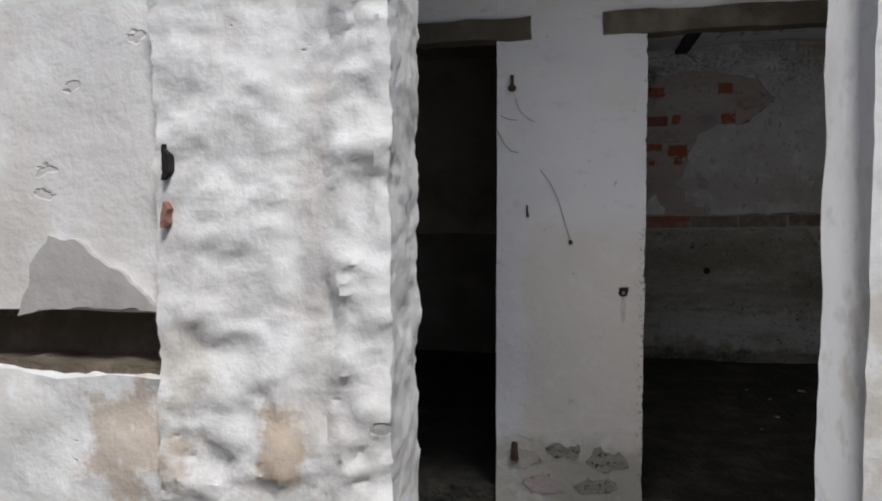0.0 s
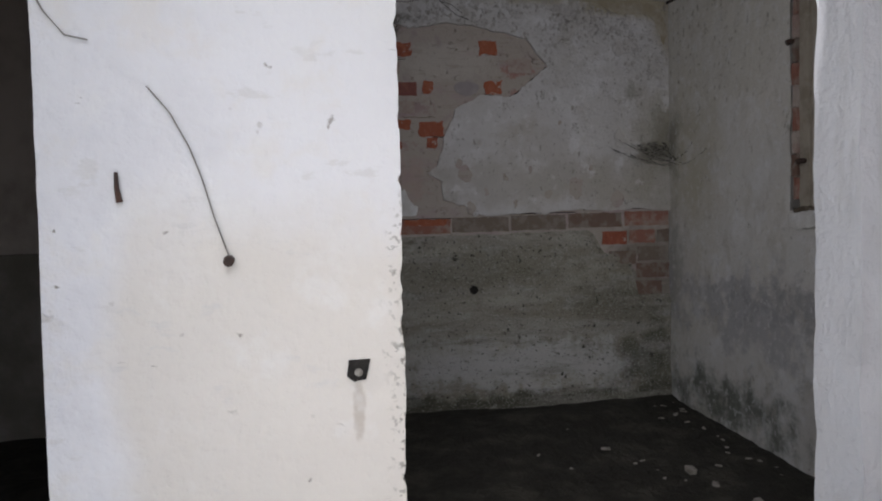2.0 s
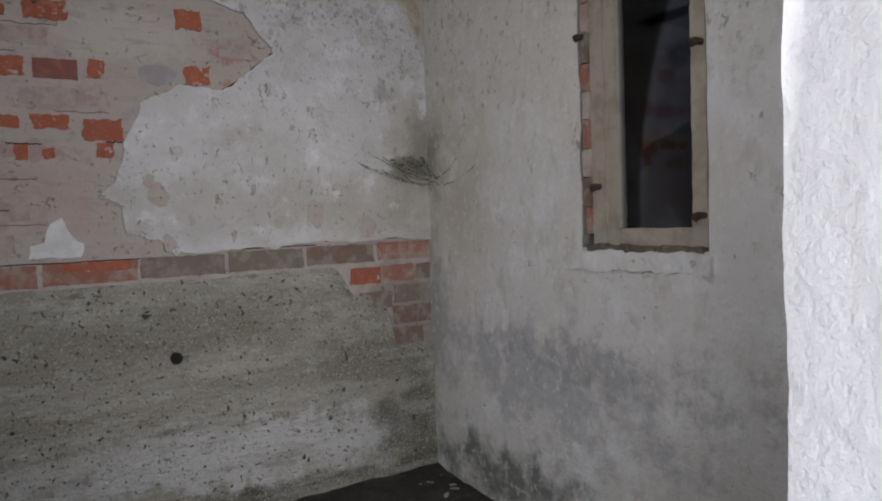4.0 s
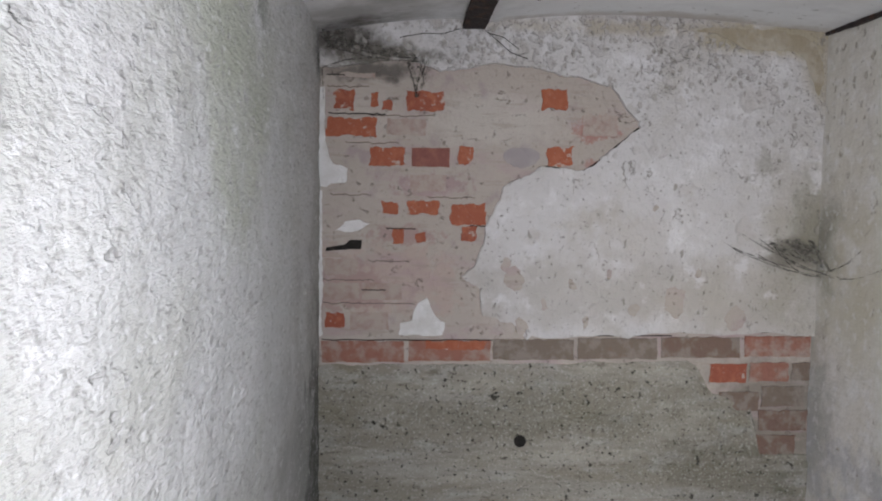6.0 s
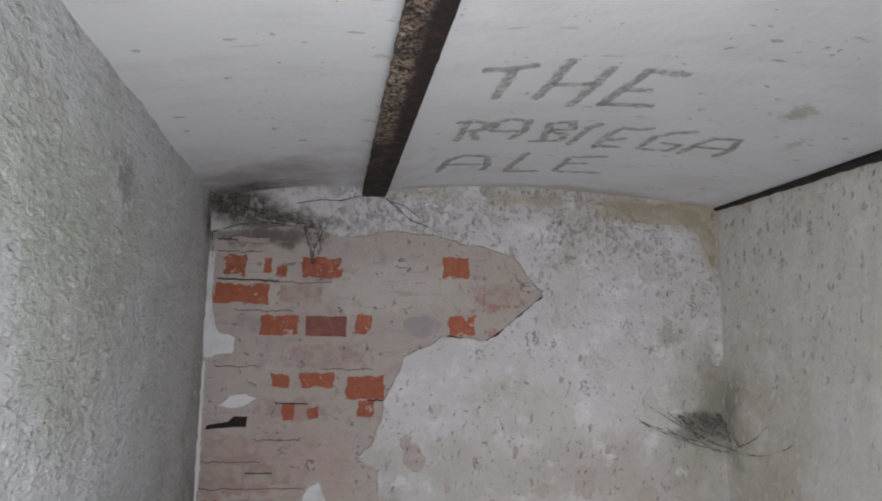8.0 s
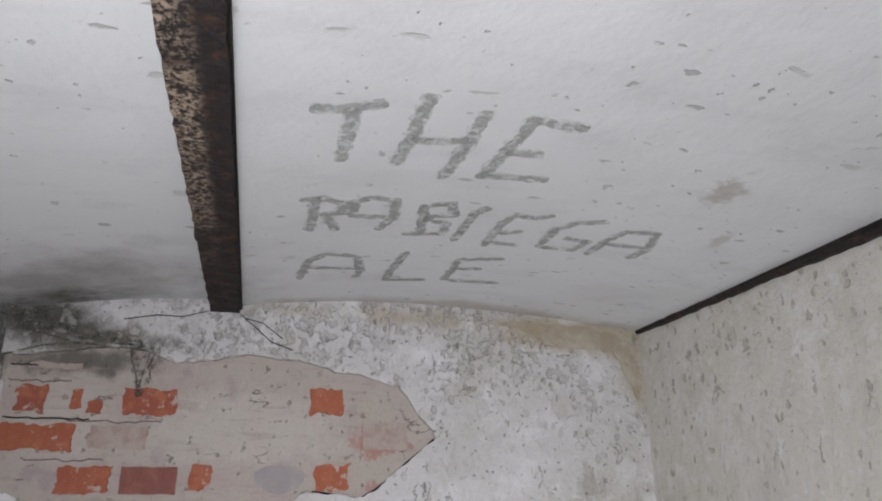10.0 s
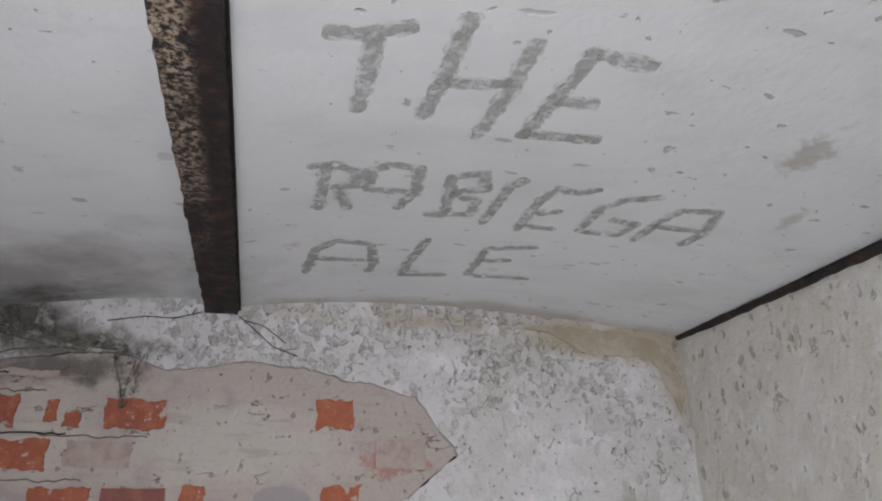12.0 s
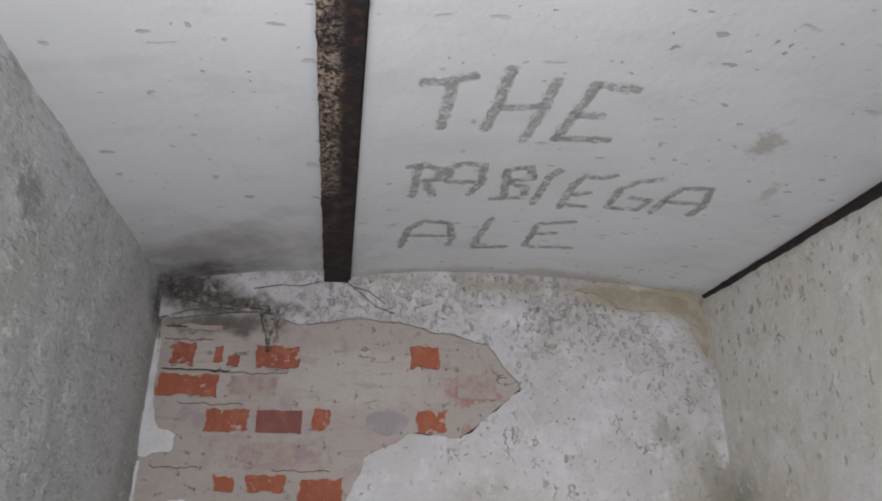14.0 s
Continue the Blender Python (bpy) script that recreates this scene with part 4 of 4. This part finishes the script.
# ---- painted words on the vault ----
WORDS = [
    ("T", 0.986, 1.095, 3.941, 4.125, [[(0.0, 0.9), (0.32, 0.89), (0.67, 0.94), (1.0, 1.0)], [(0.56, 0.91), (0.58, 0.5), (0.56, 0.0)]]),
    ("H", 1.136, 1.242, 3.907, 4.173, [[(0.13, 1.0), (0.11, 0.81), (0.11, 0.5), (0.02, 0.15)], [(0.99, 0.89), (1.0, 0.67), (0.97, 0.36), (0.87, 0.0)], [(0.0, 0.51), (0.47, 0.5), (0.97, 0.54)]]),
    ("E", 1.285, 1.418, 3.947, 4.160, [[(0.94, 0.95), (0.57, 0.96), (0.25, 1.0), (0.24, 0.8), (0.15, 0.35), (0.1, 0.0)], [(0.19, 0.49), (0.49, 0.49), (0.67, 0.52)], [(0.0, 0.05), (0.51, 0.09), (1.0, 0.1)]]),
    ("R", 0.992, 1.076, 4.271, 4.441, [[(0.38, 1.0), (0.37, 0.51), (0.36, 0.0)], [(0.0, 0.93), (0.49, 1.0), (1.0, 0.84), (0.98, 0.57), (0.5, 0.51)], [(0.66, 0.51), (0.98, 0.01)]]),
    ("A", 1.091, 1.180, 4.268, 4.432, [[(0.04, 0.45), (0.02, 0.83), (0.33, 1.0), (0.89, 0.97), (1.0, 0.45), (0.76, 0.0)], [(0.0, 0.45), (1.0, 0.45)]]),
    ("B", 1.213, 1.299, 4.277, 4.445, [[(0.16, 0.94), (0.45, 0.04)], [(0.14, 0.9), (0.77, 1.0), (0.99, 0.68), (0.3, 0.57)], [(0.32, 0.52), (0.92, 0.42), (1.0, 0.09), (0.0, 0.0)]]),
    ("I", 1.332, 1.354, 4.277, 4.473, [[(1.0, 1.0), (0.16, 0.81), (0.0, 0.0)]]),
    ("E", 1.396, 1.492, 4.281, 4.487, [[(1.0, 1.0), (0.66, 0.87), (0.22, 0.9), (0.08, 0.67), (0.1, 0.0)], [(0.2, 0.41), (0.68, 0.52)], [(0.0, 0.14), (0.86, 0.15)]]),
    ("G", 1.521, 1.613, 4.277, 4.453, [[(0.95, 1.0), (0.3, 0.83), (0.0, 0.57), (0.02, 0.0), (0.87, 0.03), (1.0, 0.36), (0.38, 0.36)]]),
    ("A", 1.643, 1.754, 4.297, 4.466, [[(0.0, 0.0), (0.03, 0.52), (0.17, 0.91), (0.75, 1.0), (0.98, 0.46), (0.86, 0.09)], [(0.01, 0.46), (1.0, 0.53)]]),
    ("A", 1.022, 1.163, 4.582, 4.770, [[(0.0, 0.0), (0.09, 0.75), (0.34, 1.0), (0.84, 0.9), (1.0, 0.37), (0.96, 0.05)], [(0.06, 0.49), (0.95, 0.44)]]),
    ("L", 1.236, 1.337, 4.555, 4.770, [[(0.13, 1.0), (0.0, 0.36), (0.0, 0.0), (1.0, 0.08)]]),
    ("E", 1.379, 1.525, 4.552, 4.748, [[(0.69, 1.0), (0.0, 0.82), (0.02, 0.43), (0.01, 0.0)], [(0.01, 0.47), (0.49, 0.59)], [(0.05, 0.01), (1.0, 0.1)]]),
]
writing = tagged(new("painted_words"), "faded grey-green hand-painted capitals on the white vault", "writing")


def letter_stroke(bm, stroke, x0, x1, y0, y1, half, drop, seed):
    """A brush stroke with a swelling width, laid under the vault."""
    pts = []
    for a, b in zip(stroke, stroke[1:]):
        pts += [Vector(a).lerp(Vector(b), k / 8) for k in range(8)]
    pts.append(Vector(stroke[-1]))
    pts = [Vector((x0 + (x1 - x0) * p.x, y1 + (y0 - y1) * p.y)) for p in pts]
    rows = []
    for i, p in enumerate(pts):
        d = (pts[min(i + 2, len(pts) - 1)] - pts[max(i - 2, 0)]).normalized()
        ends = 0.55 if i in (0, len(pts) - 1) else 1.0
        row = []
        for side in (-1, 1):
            w = half * ends * (1 + 0.55 * noise.noise(Vector((p.x * 60, p.y * 60, seed + side))))
            c = p + Vector((-d.y, d.x)) * w * side
            row.append(bm.verts.new((c.x, c.y, vault(c.x) - drop)))
        rows.append(row)
    for a, b in zip(rows, rows[1:]):
        bm.faces.new((a[0], a[1], b[1], b[0]))


for n, (sign, x0, x1, y0, y1, strokes) in enumerate(WORDS):
    half = 0.0105 if n < 3 else 0.0092
    bm = bmesh.new()
    for k, stroke in enumerate(strokes):
        letter_stroke(bm, stroke, x0, x1, y0, y1, half, 0.0016 + 0.0004 * k, n)
    glyph = part("letter", bm, LETTER, writing)
    bm = bmesh.new()
    for k, stroke in enumerate(strokes):
        letter_stroke(bm, stroke, x0, x1, y0, y1, half * 1.35, 0.0004 + 0.0003 * k, n + 40)
    part("smear", bm, LETTER_RIM, glyph, "washed-out rim of the brush strokes")

# ---- timber lintels ----
for x0, x1, tilt in ((-1.05, 0.025, 0.022), (0.271, 1.36, -0.004)):
    bm = bmesh.new()
    box(bm, x0, x1, PIER_F - 0.016, PIER_F + 0.062, 1.545, 1.620, step=0.04, amp=0.008, freq=7.0, fine=0.003,
        shape=lambda x, y, z: (x, y, z - tilt * abs(x - 0.1)))
    tagged(part("lintel", bm, OLD_WOOD, smooth=True), "rough weathered timber lintel over a doorway", "lintel", "door lintels")

# ---- window in the right wall ----
window = structure(new("window_1"), "small old window in a bare timber frame, dark behind", "window")
FX = RIGHT_X + 0.010


def window_bar(y0, y1, z0, z1, depth=0.045):
    bm = bmesh.new()
    box(bm, FX, FX + depth, y0, y1, z0, z1, step=0.014, amp=0.003, freq=12.0, fine=0.0025)
    return part("window_frame", bm, FRAME_WOOD, window)


window_bar(3.595, 3.640, 0.895, 1.78)
window_bar(3.957, 4.008, 0.895, 1.78)
window_bar(3.640, 3.950, 0.895, 0.945)
window_bar(3.640, 3.950, 1.735, 1.78)
bm = bmesh.new()
box(bm, FX + 0.012, FX + 0.047, 3.920, 3.968, 0.93, 1.76, step=0.08, amp=0.001, freq=9.0)
part("inner_frame", bm, FRAME_WOOD, window)
bm = bmesh.new()
box(bm, FX + 0.030, FX + 0.034, 3.632, 3.944, 0.935, 1.745)
# black boards added to darken the window's depth
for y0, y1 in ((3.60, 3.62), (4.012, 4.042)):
    shade_board = bmesh.new()
    box(shade_board, FX + 0.046, RIGHT_X + 0.12, y0, y1, 0.91, 1.77)
    part("shade_board", shade_board, TAR_SHADE, window, "added black boards that paint shade into the window's depth")
pane = part("pane", bm, GLASS, window, "dusty dark glass pane")
pane.visible_shadow = False
for y, z in ((3.605, 1.41), (3.605, 0.976), (3.975, 1.07), (4.03, 1.52)):
    bm = bmesh.new()
    rod(bm, [(FX + 0.01, y, z), (FX - 0.022, y, z), (FX - 0.034, y + 0.004, z - 0.006)], 0.008, 8, 1.5)
    part("nail", bm, IRON, window, "bent rusty nail")
bm = bmesh.new()
box(bm, RIGHT_X - 0.014, RIGHT_X + 0.10, 3.575, 4.10, 0.826, 0.878, step=0.015, amp=0.011, freq=13.0, fine=0.006)
part("window_sill", bm, RIGHT, window, "broken plaster sill", smooth=True)
bm = bmesh.new()
box(bm, RIGHT_X - 0.004, RIGHT_X + 0.06, 3.60, 4.03, 0.872, 0.898, step=0.012, amp=0.010, freq=16.0, fine=0.005)
part("sill_gap", bm, BROWN_STONE, window, "crumbling dark joint under the frame")
for i in range(10):
    z = 0.93 + 0.086 * i
    bm = bmesh.new()
    box(bm, RIGHT_X - 0.001, RIGHT_X + 0.10, 4.010, 4.030 + 0.010 * (i * 7 % 4) / 3, z, z + 0.083, step=0.02, amp=0.006, freq=24.0, fine=0.002)
    part("brick", bm, (SMEARED, DUSTY, FAINT, SMEARED, FAINT)[i % 5], WALL_RIGHT)
# guessed mound; its near-black colour paints the dark behind the pane
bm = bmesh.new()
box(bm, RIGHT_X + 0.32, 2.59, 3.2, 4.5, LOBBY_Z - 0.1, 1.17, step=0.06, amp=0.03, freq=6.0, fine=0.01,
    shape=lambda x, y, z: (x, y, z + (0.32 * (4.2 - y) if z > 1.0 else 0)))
tagged(part("dark_mound", bm, TAR_SHADE, smooth=True), "added near-black mound standing for the dark slope behind the window", "soil heap")
for y in (4.205, 4.290):
    bm = bmesh.new()
    box(bm, 2.585, 2.61, y, y + 0.080, 1.225, 1.290, step=0.05, amp=0.003, freq=20.0)
    part("brick", bm, SMEARED, WALL_EAST)


# ---- cobwebs ----
def cobweb(name, curtains, strands, label):
    web = tagged(new(name), label, "cobweb")
    for a, b, c, d in curtains:
        bm = bmesh.new()
        grid = []
        for i in range(9):
            row = []
            for j in range(7):
                u, v = i / 8, j / 6
                p = Vector(a).lerp(Vector(b), u).lerp(Vector(d).lerp(Vector(c), u), v)
                p += wobble(p, 0.012, 17.0, 0.004)
                row.append(bm.verts.new(p))
            grid.append(row)
        for i in range(8):
            for j in range(6):
                if noise.noise(Vector((i * 0.9, j * 0.9, a[0] * 7))) > -0.28:
                    bm.faces.new((grid[i][j], grid[i + 1][j], grid[i + 1][j + 1], grid[i][j + 1]))
        bmesh.ops.solidify(bm, geom=bm.faces[:], thickness=0.002)
        part("web", bm, COBWEB, web, smooth=True)
    for pts in strands:
        bm = bmesh.new()
        rod(bm, pts, 0.0020, 5, 0.6)
        part("strand", bm, COBWEB, web)
    return web


def sag(a, b, drop, n=7):
    a, b = Vector(a), Vector(b)
    return [a.lerp(b, k / n) - Vector((0, 0, drop * 4 * (k / n) * (1 - k / n))) + wobble(a.lerp(b, k / n), 0.004, 31.0) for k in range(n + 1)]


cobweb("cobweb", [((1.84, 4.980, 1.248), (2.03, 4.95, 1.250), (2.045, 4.87, 1.140), (1.94, 4.965, 1.200))], [sag((1.79, 4.982, 1.266), (2.050, 4.85, 1.128), 0.012), sag((2.050, 4.85, 1.128), (2.056, 4.62, 1.190), 0.015), sag((1.85, 4.982, 1.250), (2.050, 4.80, 1.135), 0.025), sag((1.72, 4.984, 1.238), (1.97, 4.96, 1.15), 0.008), sag((1.75, 4.984, 1.222), (2.01, 4.93, 1.13), 0.012), sag((1.84, 4.984, 1.20), (2.04, 4.86, 1.13), 0.02),
                      sag((1.92, 4.98, 1.21), (2.052, 4.78, 1.19), 0.05), sag((1.95, 4.98, 1.17), (2.054, 4.74, 1.23), 0.06), sag((1.90, 4.984, 1.235), (1.98, 4.95, 1.14), 0.01)],
       "sooty sagging cobweb in the corner of two walls")
cobweb("cobweb", [((0.625, 4.972, 1.846), (0.705, 4.972, 1.838), (0.664, 4.980, 1.71), (0.650, 4.980, 1.71)), ((0.35, 4.92, 1.895), (0.66, 4.968, 1.856), (0.66, 4.972, 1.832), (0.36, 4.95, 1.862)), ((0.35, 4.90, 1.905), (0.52, 4.93, 1.915), (0.50, 4.955, 1.865), (0.355, 4.95, 1.860))], [sag((0.345, 4.975, 1.80), (0.64, 4.975, 1.818), -0.025), sag((0.36, 4.975, 1.87), (0.67, 4.975, 1.825), 0.01), sag((0.345, 4.90, 1.885), (0.66, 4.978, 1.835), 0.015),
                      sag((0.675, 4.978, 1.835), (0.655, 4.986, 1.71), 0.0), sag((0.63, 4.978, 1.825), (0.656, 4.986, 1.735), 0.006), sag((0.69, 4.978, 1.83), (0.658, 4.986, 1.75), 0.006),
                      sag((0.345, 4.975, 1.795), (0.352, 4.982, 1.70), 0.0)],
       "black sooty cobweb hanging under the vault's corner")

# ---- small things on the pier ----
PY = PIER_F - 0.006


def wire(points, radius, label):
    bm = bmesh.new()
    pts = [Vector((x, PY - d, z)) for x, z, d in points]
    rod(bm, pts, radius, 5)
    return tagged(part("wire", bm, WIRE_GREY), label, "wire", "wires on the pier")


wire([(0.059, 1.078, 0.004), (0.090, 1.040, 0.006), (0.115, 0.991, 0.006), (0.132, 0.943, 0.005), (0.146, 0.890, 0.005), (0.166, 0.828, 0.002)], 0.0013, "thin dangling wire hung from a nail on the pier")
wire([(-0.086, 1.276, 0.003), (-0.055, 1.262, 0.004), (-0.023, 1.258, 0.003)], 0.0012, "short bent wire on the pier's edge")
wire([(-0.032, 1.340, 0.006), (-0.018, 1.295, 0.006), (0.012, 1.263, 0.004), (0.040, 1.250, 0.003)], 0.0012, "bent wire below the hook on the pier")
wire([(-0.098, 1.228, 0.003), (-0.075, 1.182, 0.004), (-0.048, 1.149, 0.003), (-0.018, 1.143, 0.003)], 0.0014, "bent wire stuck to the pier's plaster")


def stud(x, z, r, label, name="nail"):
    bm = bmesh.new()
    rod(bm, [(x, PY + 0.02, z), (x, PY - 0.014, z), (x + 0.001, PY - 0.020, z - 0.002)], r, 9, 1.15)
    return tagged(part(name, bm, IRON), label, "nail", "nails in the pier")


stud(0.166, 0.824, 0.007, "rusty nail head with a wire, driven into the pier")
hook = tagged(new("wall_hook"), "black iron hook with a knob, high on the pier", "hook")
bm = bmesh.new()
rod(bm, [(-0.042, PY - 0.008, 1.416), (-0.042, PY - 0.010, 1.380)], 0.006, 8)
part("shank", bm, IRON, hook)
bm = bmesh.new()
rod(bm, [(-0.042, PY + 0.01, 1.374), (-0.042, PY - 0.022, 1.370), (-0.042, PY - 0.028, 1.368)], 0.014, 10)
part("knob", bm, IRON, hook)
bm = bmesh.new()
rod(bm, [(-0.030, PY + 0.006, 0.085), (-0.029, PY - 0.012, 0.055), (-0.028, PY - 0.012, 0.025)], 0.011, 8, 1.4)
tagged(part("wall_hook", bm, IRON), "rusty iron stub low on the pier", "hook")
bm = bmesh.new()
rod(bm, [(0.012, PY - 0.001, 0.955), (0.013, PY - 0.003, 0.932), (0.016, PY - 0.002, 0.912)], 0.003, 6, 1.8)
part("nail_mark", bm, IRON, WALL_PIER, "rusty nail mark")
# hole's shade painted as a thin black sheet on the pier
part("hole_shade", sheet(ragged([(0.335, 0.640), (0.346, 0.630), (0.364, 0.634), (0.371, 0.664), (0.338, 0.664)], 0.008, 0.003), PIER_F - 0.004, 0.003), TAR_SHADE, WALL_PIER, "flat black patch, painted shade of a small broken hole")
bm = bmesh.new()
bmesh.ops.create_icosphere(bm, subdivisions=2, radius=0.007, matrix=pose(0.352, PY + 0.001, 0.645))
part("pebble", bm, CHIP, WALL_PIER, "pale pebble stuck in the hole", smooth=True)
for x, z, w, h in ((0.00, 0.03, 0.13, 0.07), (0.15, 0.06, 0.13, 0.06), (0.30, 0.04, 0.15, 0.08), (0.08, -0.06, 0.17, 0.07), (0.27, -0.06, 0.16, 0.06)):
    ring = [(x + w / 2 * math.cos(a), z + h / 2 * math.sin(a)) for a in (k * math.pi / 5 for k in range(10))]
    part("stone", sheet(ragged(ring, 0.008, 0.024, x * 9, freq=22.0), PIER_F - 0.003, 0.004), (MORTAR, CONCRETE)[x > 0.1], WALL_PIER, "fieldstone laid bare at the pier's foot")

# ---- crumbs of plaster on the floor ----
random.seed(7)


def chip(size):
    """A flat broken flake with sharp corners."""
    bm = bmesh.new()
    corners = random.randint(5, 8)
    ring = [(2 * math.pi * (k + random.uniform(-0.3, 0.3)) / corners, random.uniform(0.65, 1.1)) for k in range(corners)]
    low = [bm.verts.new((math.cos(a) * r * size, math.sin(a) * r * size * 0.6, -0.12 * size)) for a, r in ring]
    top = [bm.verts.new((math.cos(a) * r * size * 0.88, math.sin(a) * r * size * 0.53, size * random.uniform(0.10, 0.2))) for a, r in ring]
    bm.faces.new(low)
    bm.faces.new(top)
    for k in range(corners):
        bm.faces.new((low[k], low[(k + 1) % corners], top[(k + 1) % corners], top[k]))
    return bm


def floor_z(y):
    return ROOM_Z + 0.05 * max(0.0, y - 4.0)


SPOTS = [(1.66, 4.07, 0.050), (1.68, 3.93, 0.03), (1.73, 3.74, 0.04), (1.44, 4.35, 0.035), (1.18, 3.87, 0.026), (1.40, 3.54, 0.035), (1.78, 3.68, 0.03), (1.49, 4.19, 0.014), (1.23, 4.19, 0.012)]
SPOTS += [(random.uniform(0.9, 2.0), random.uniform(3.5, 4.85), random.uniform(0.006, 0.014)) for _ in range(16)]
SPOTS += [(2.02 - abs(random.gauss(0, 0.09)), random.uniform(3.6, 4.9), random.uniform(0.007, 0.022)) for _ in range(34)]
for x, y, size in SPOTS:
    ob = part("plaster_chip", chip(size), CHIP, smooth=False)
    ob.matrix_world = pose(x, y, floor_z(y) + size * 0.10, random.uniform(-12, 12), random.uniform(-12, 12), random.uniform(0, 360))
    tagged(ob, "broken flake of white plaster lying on the dirt floor", "plaster chip", "plaster chips on the floor")
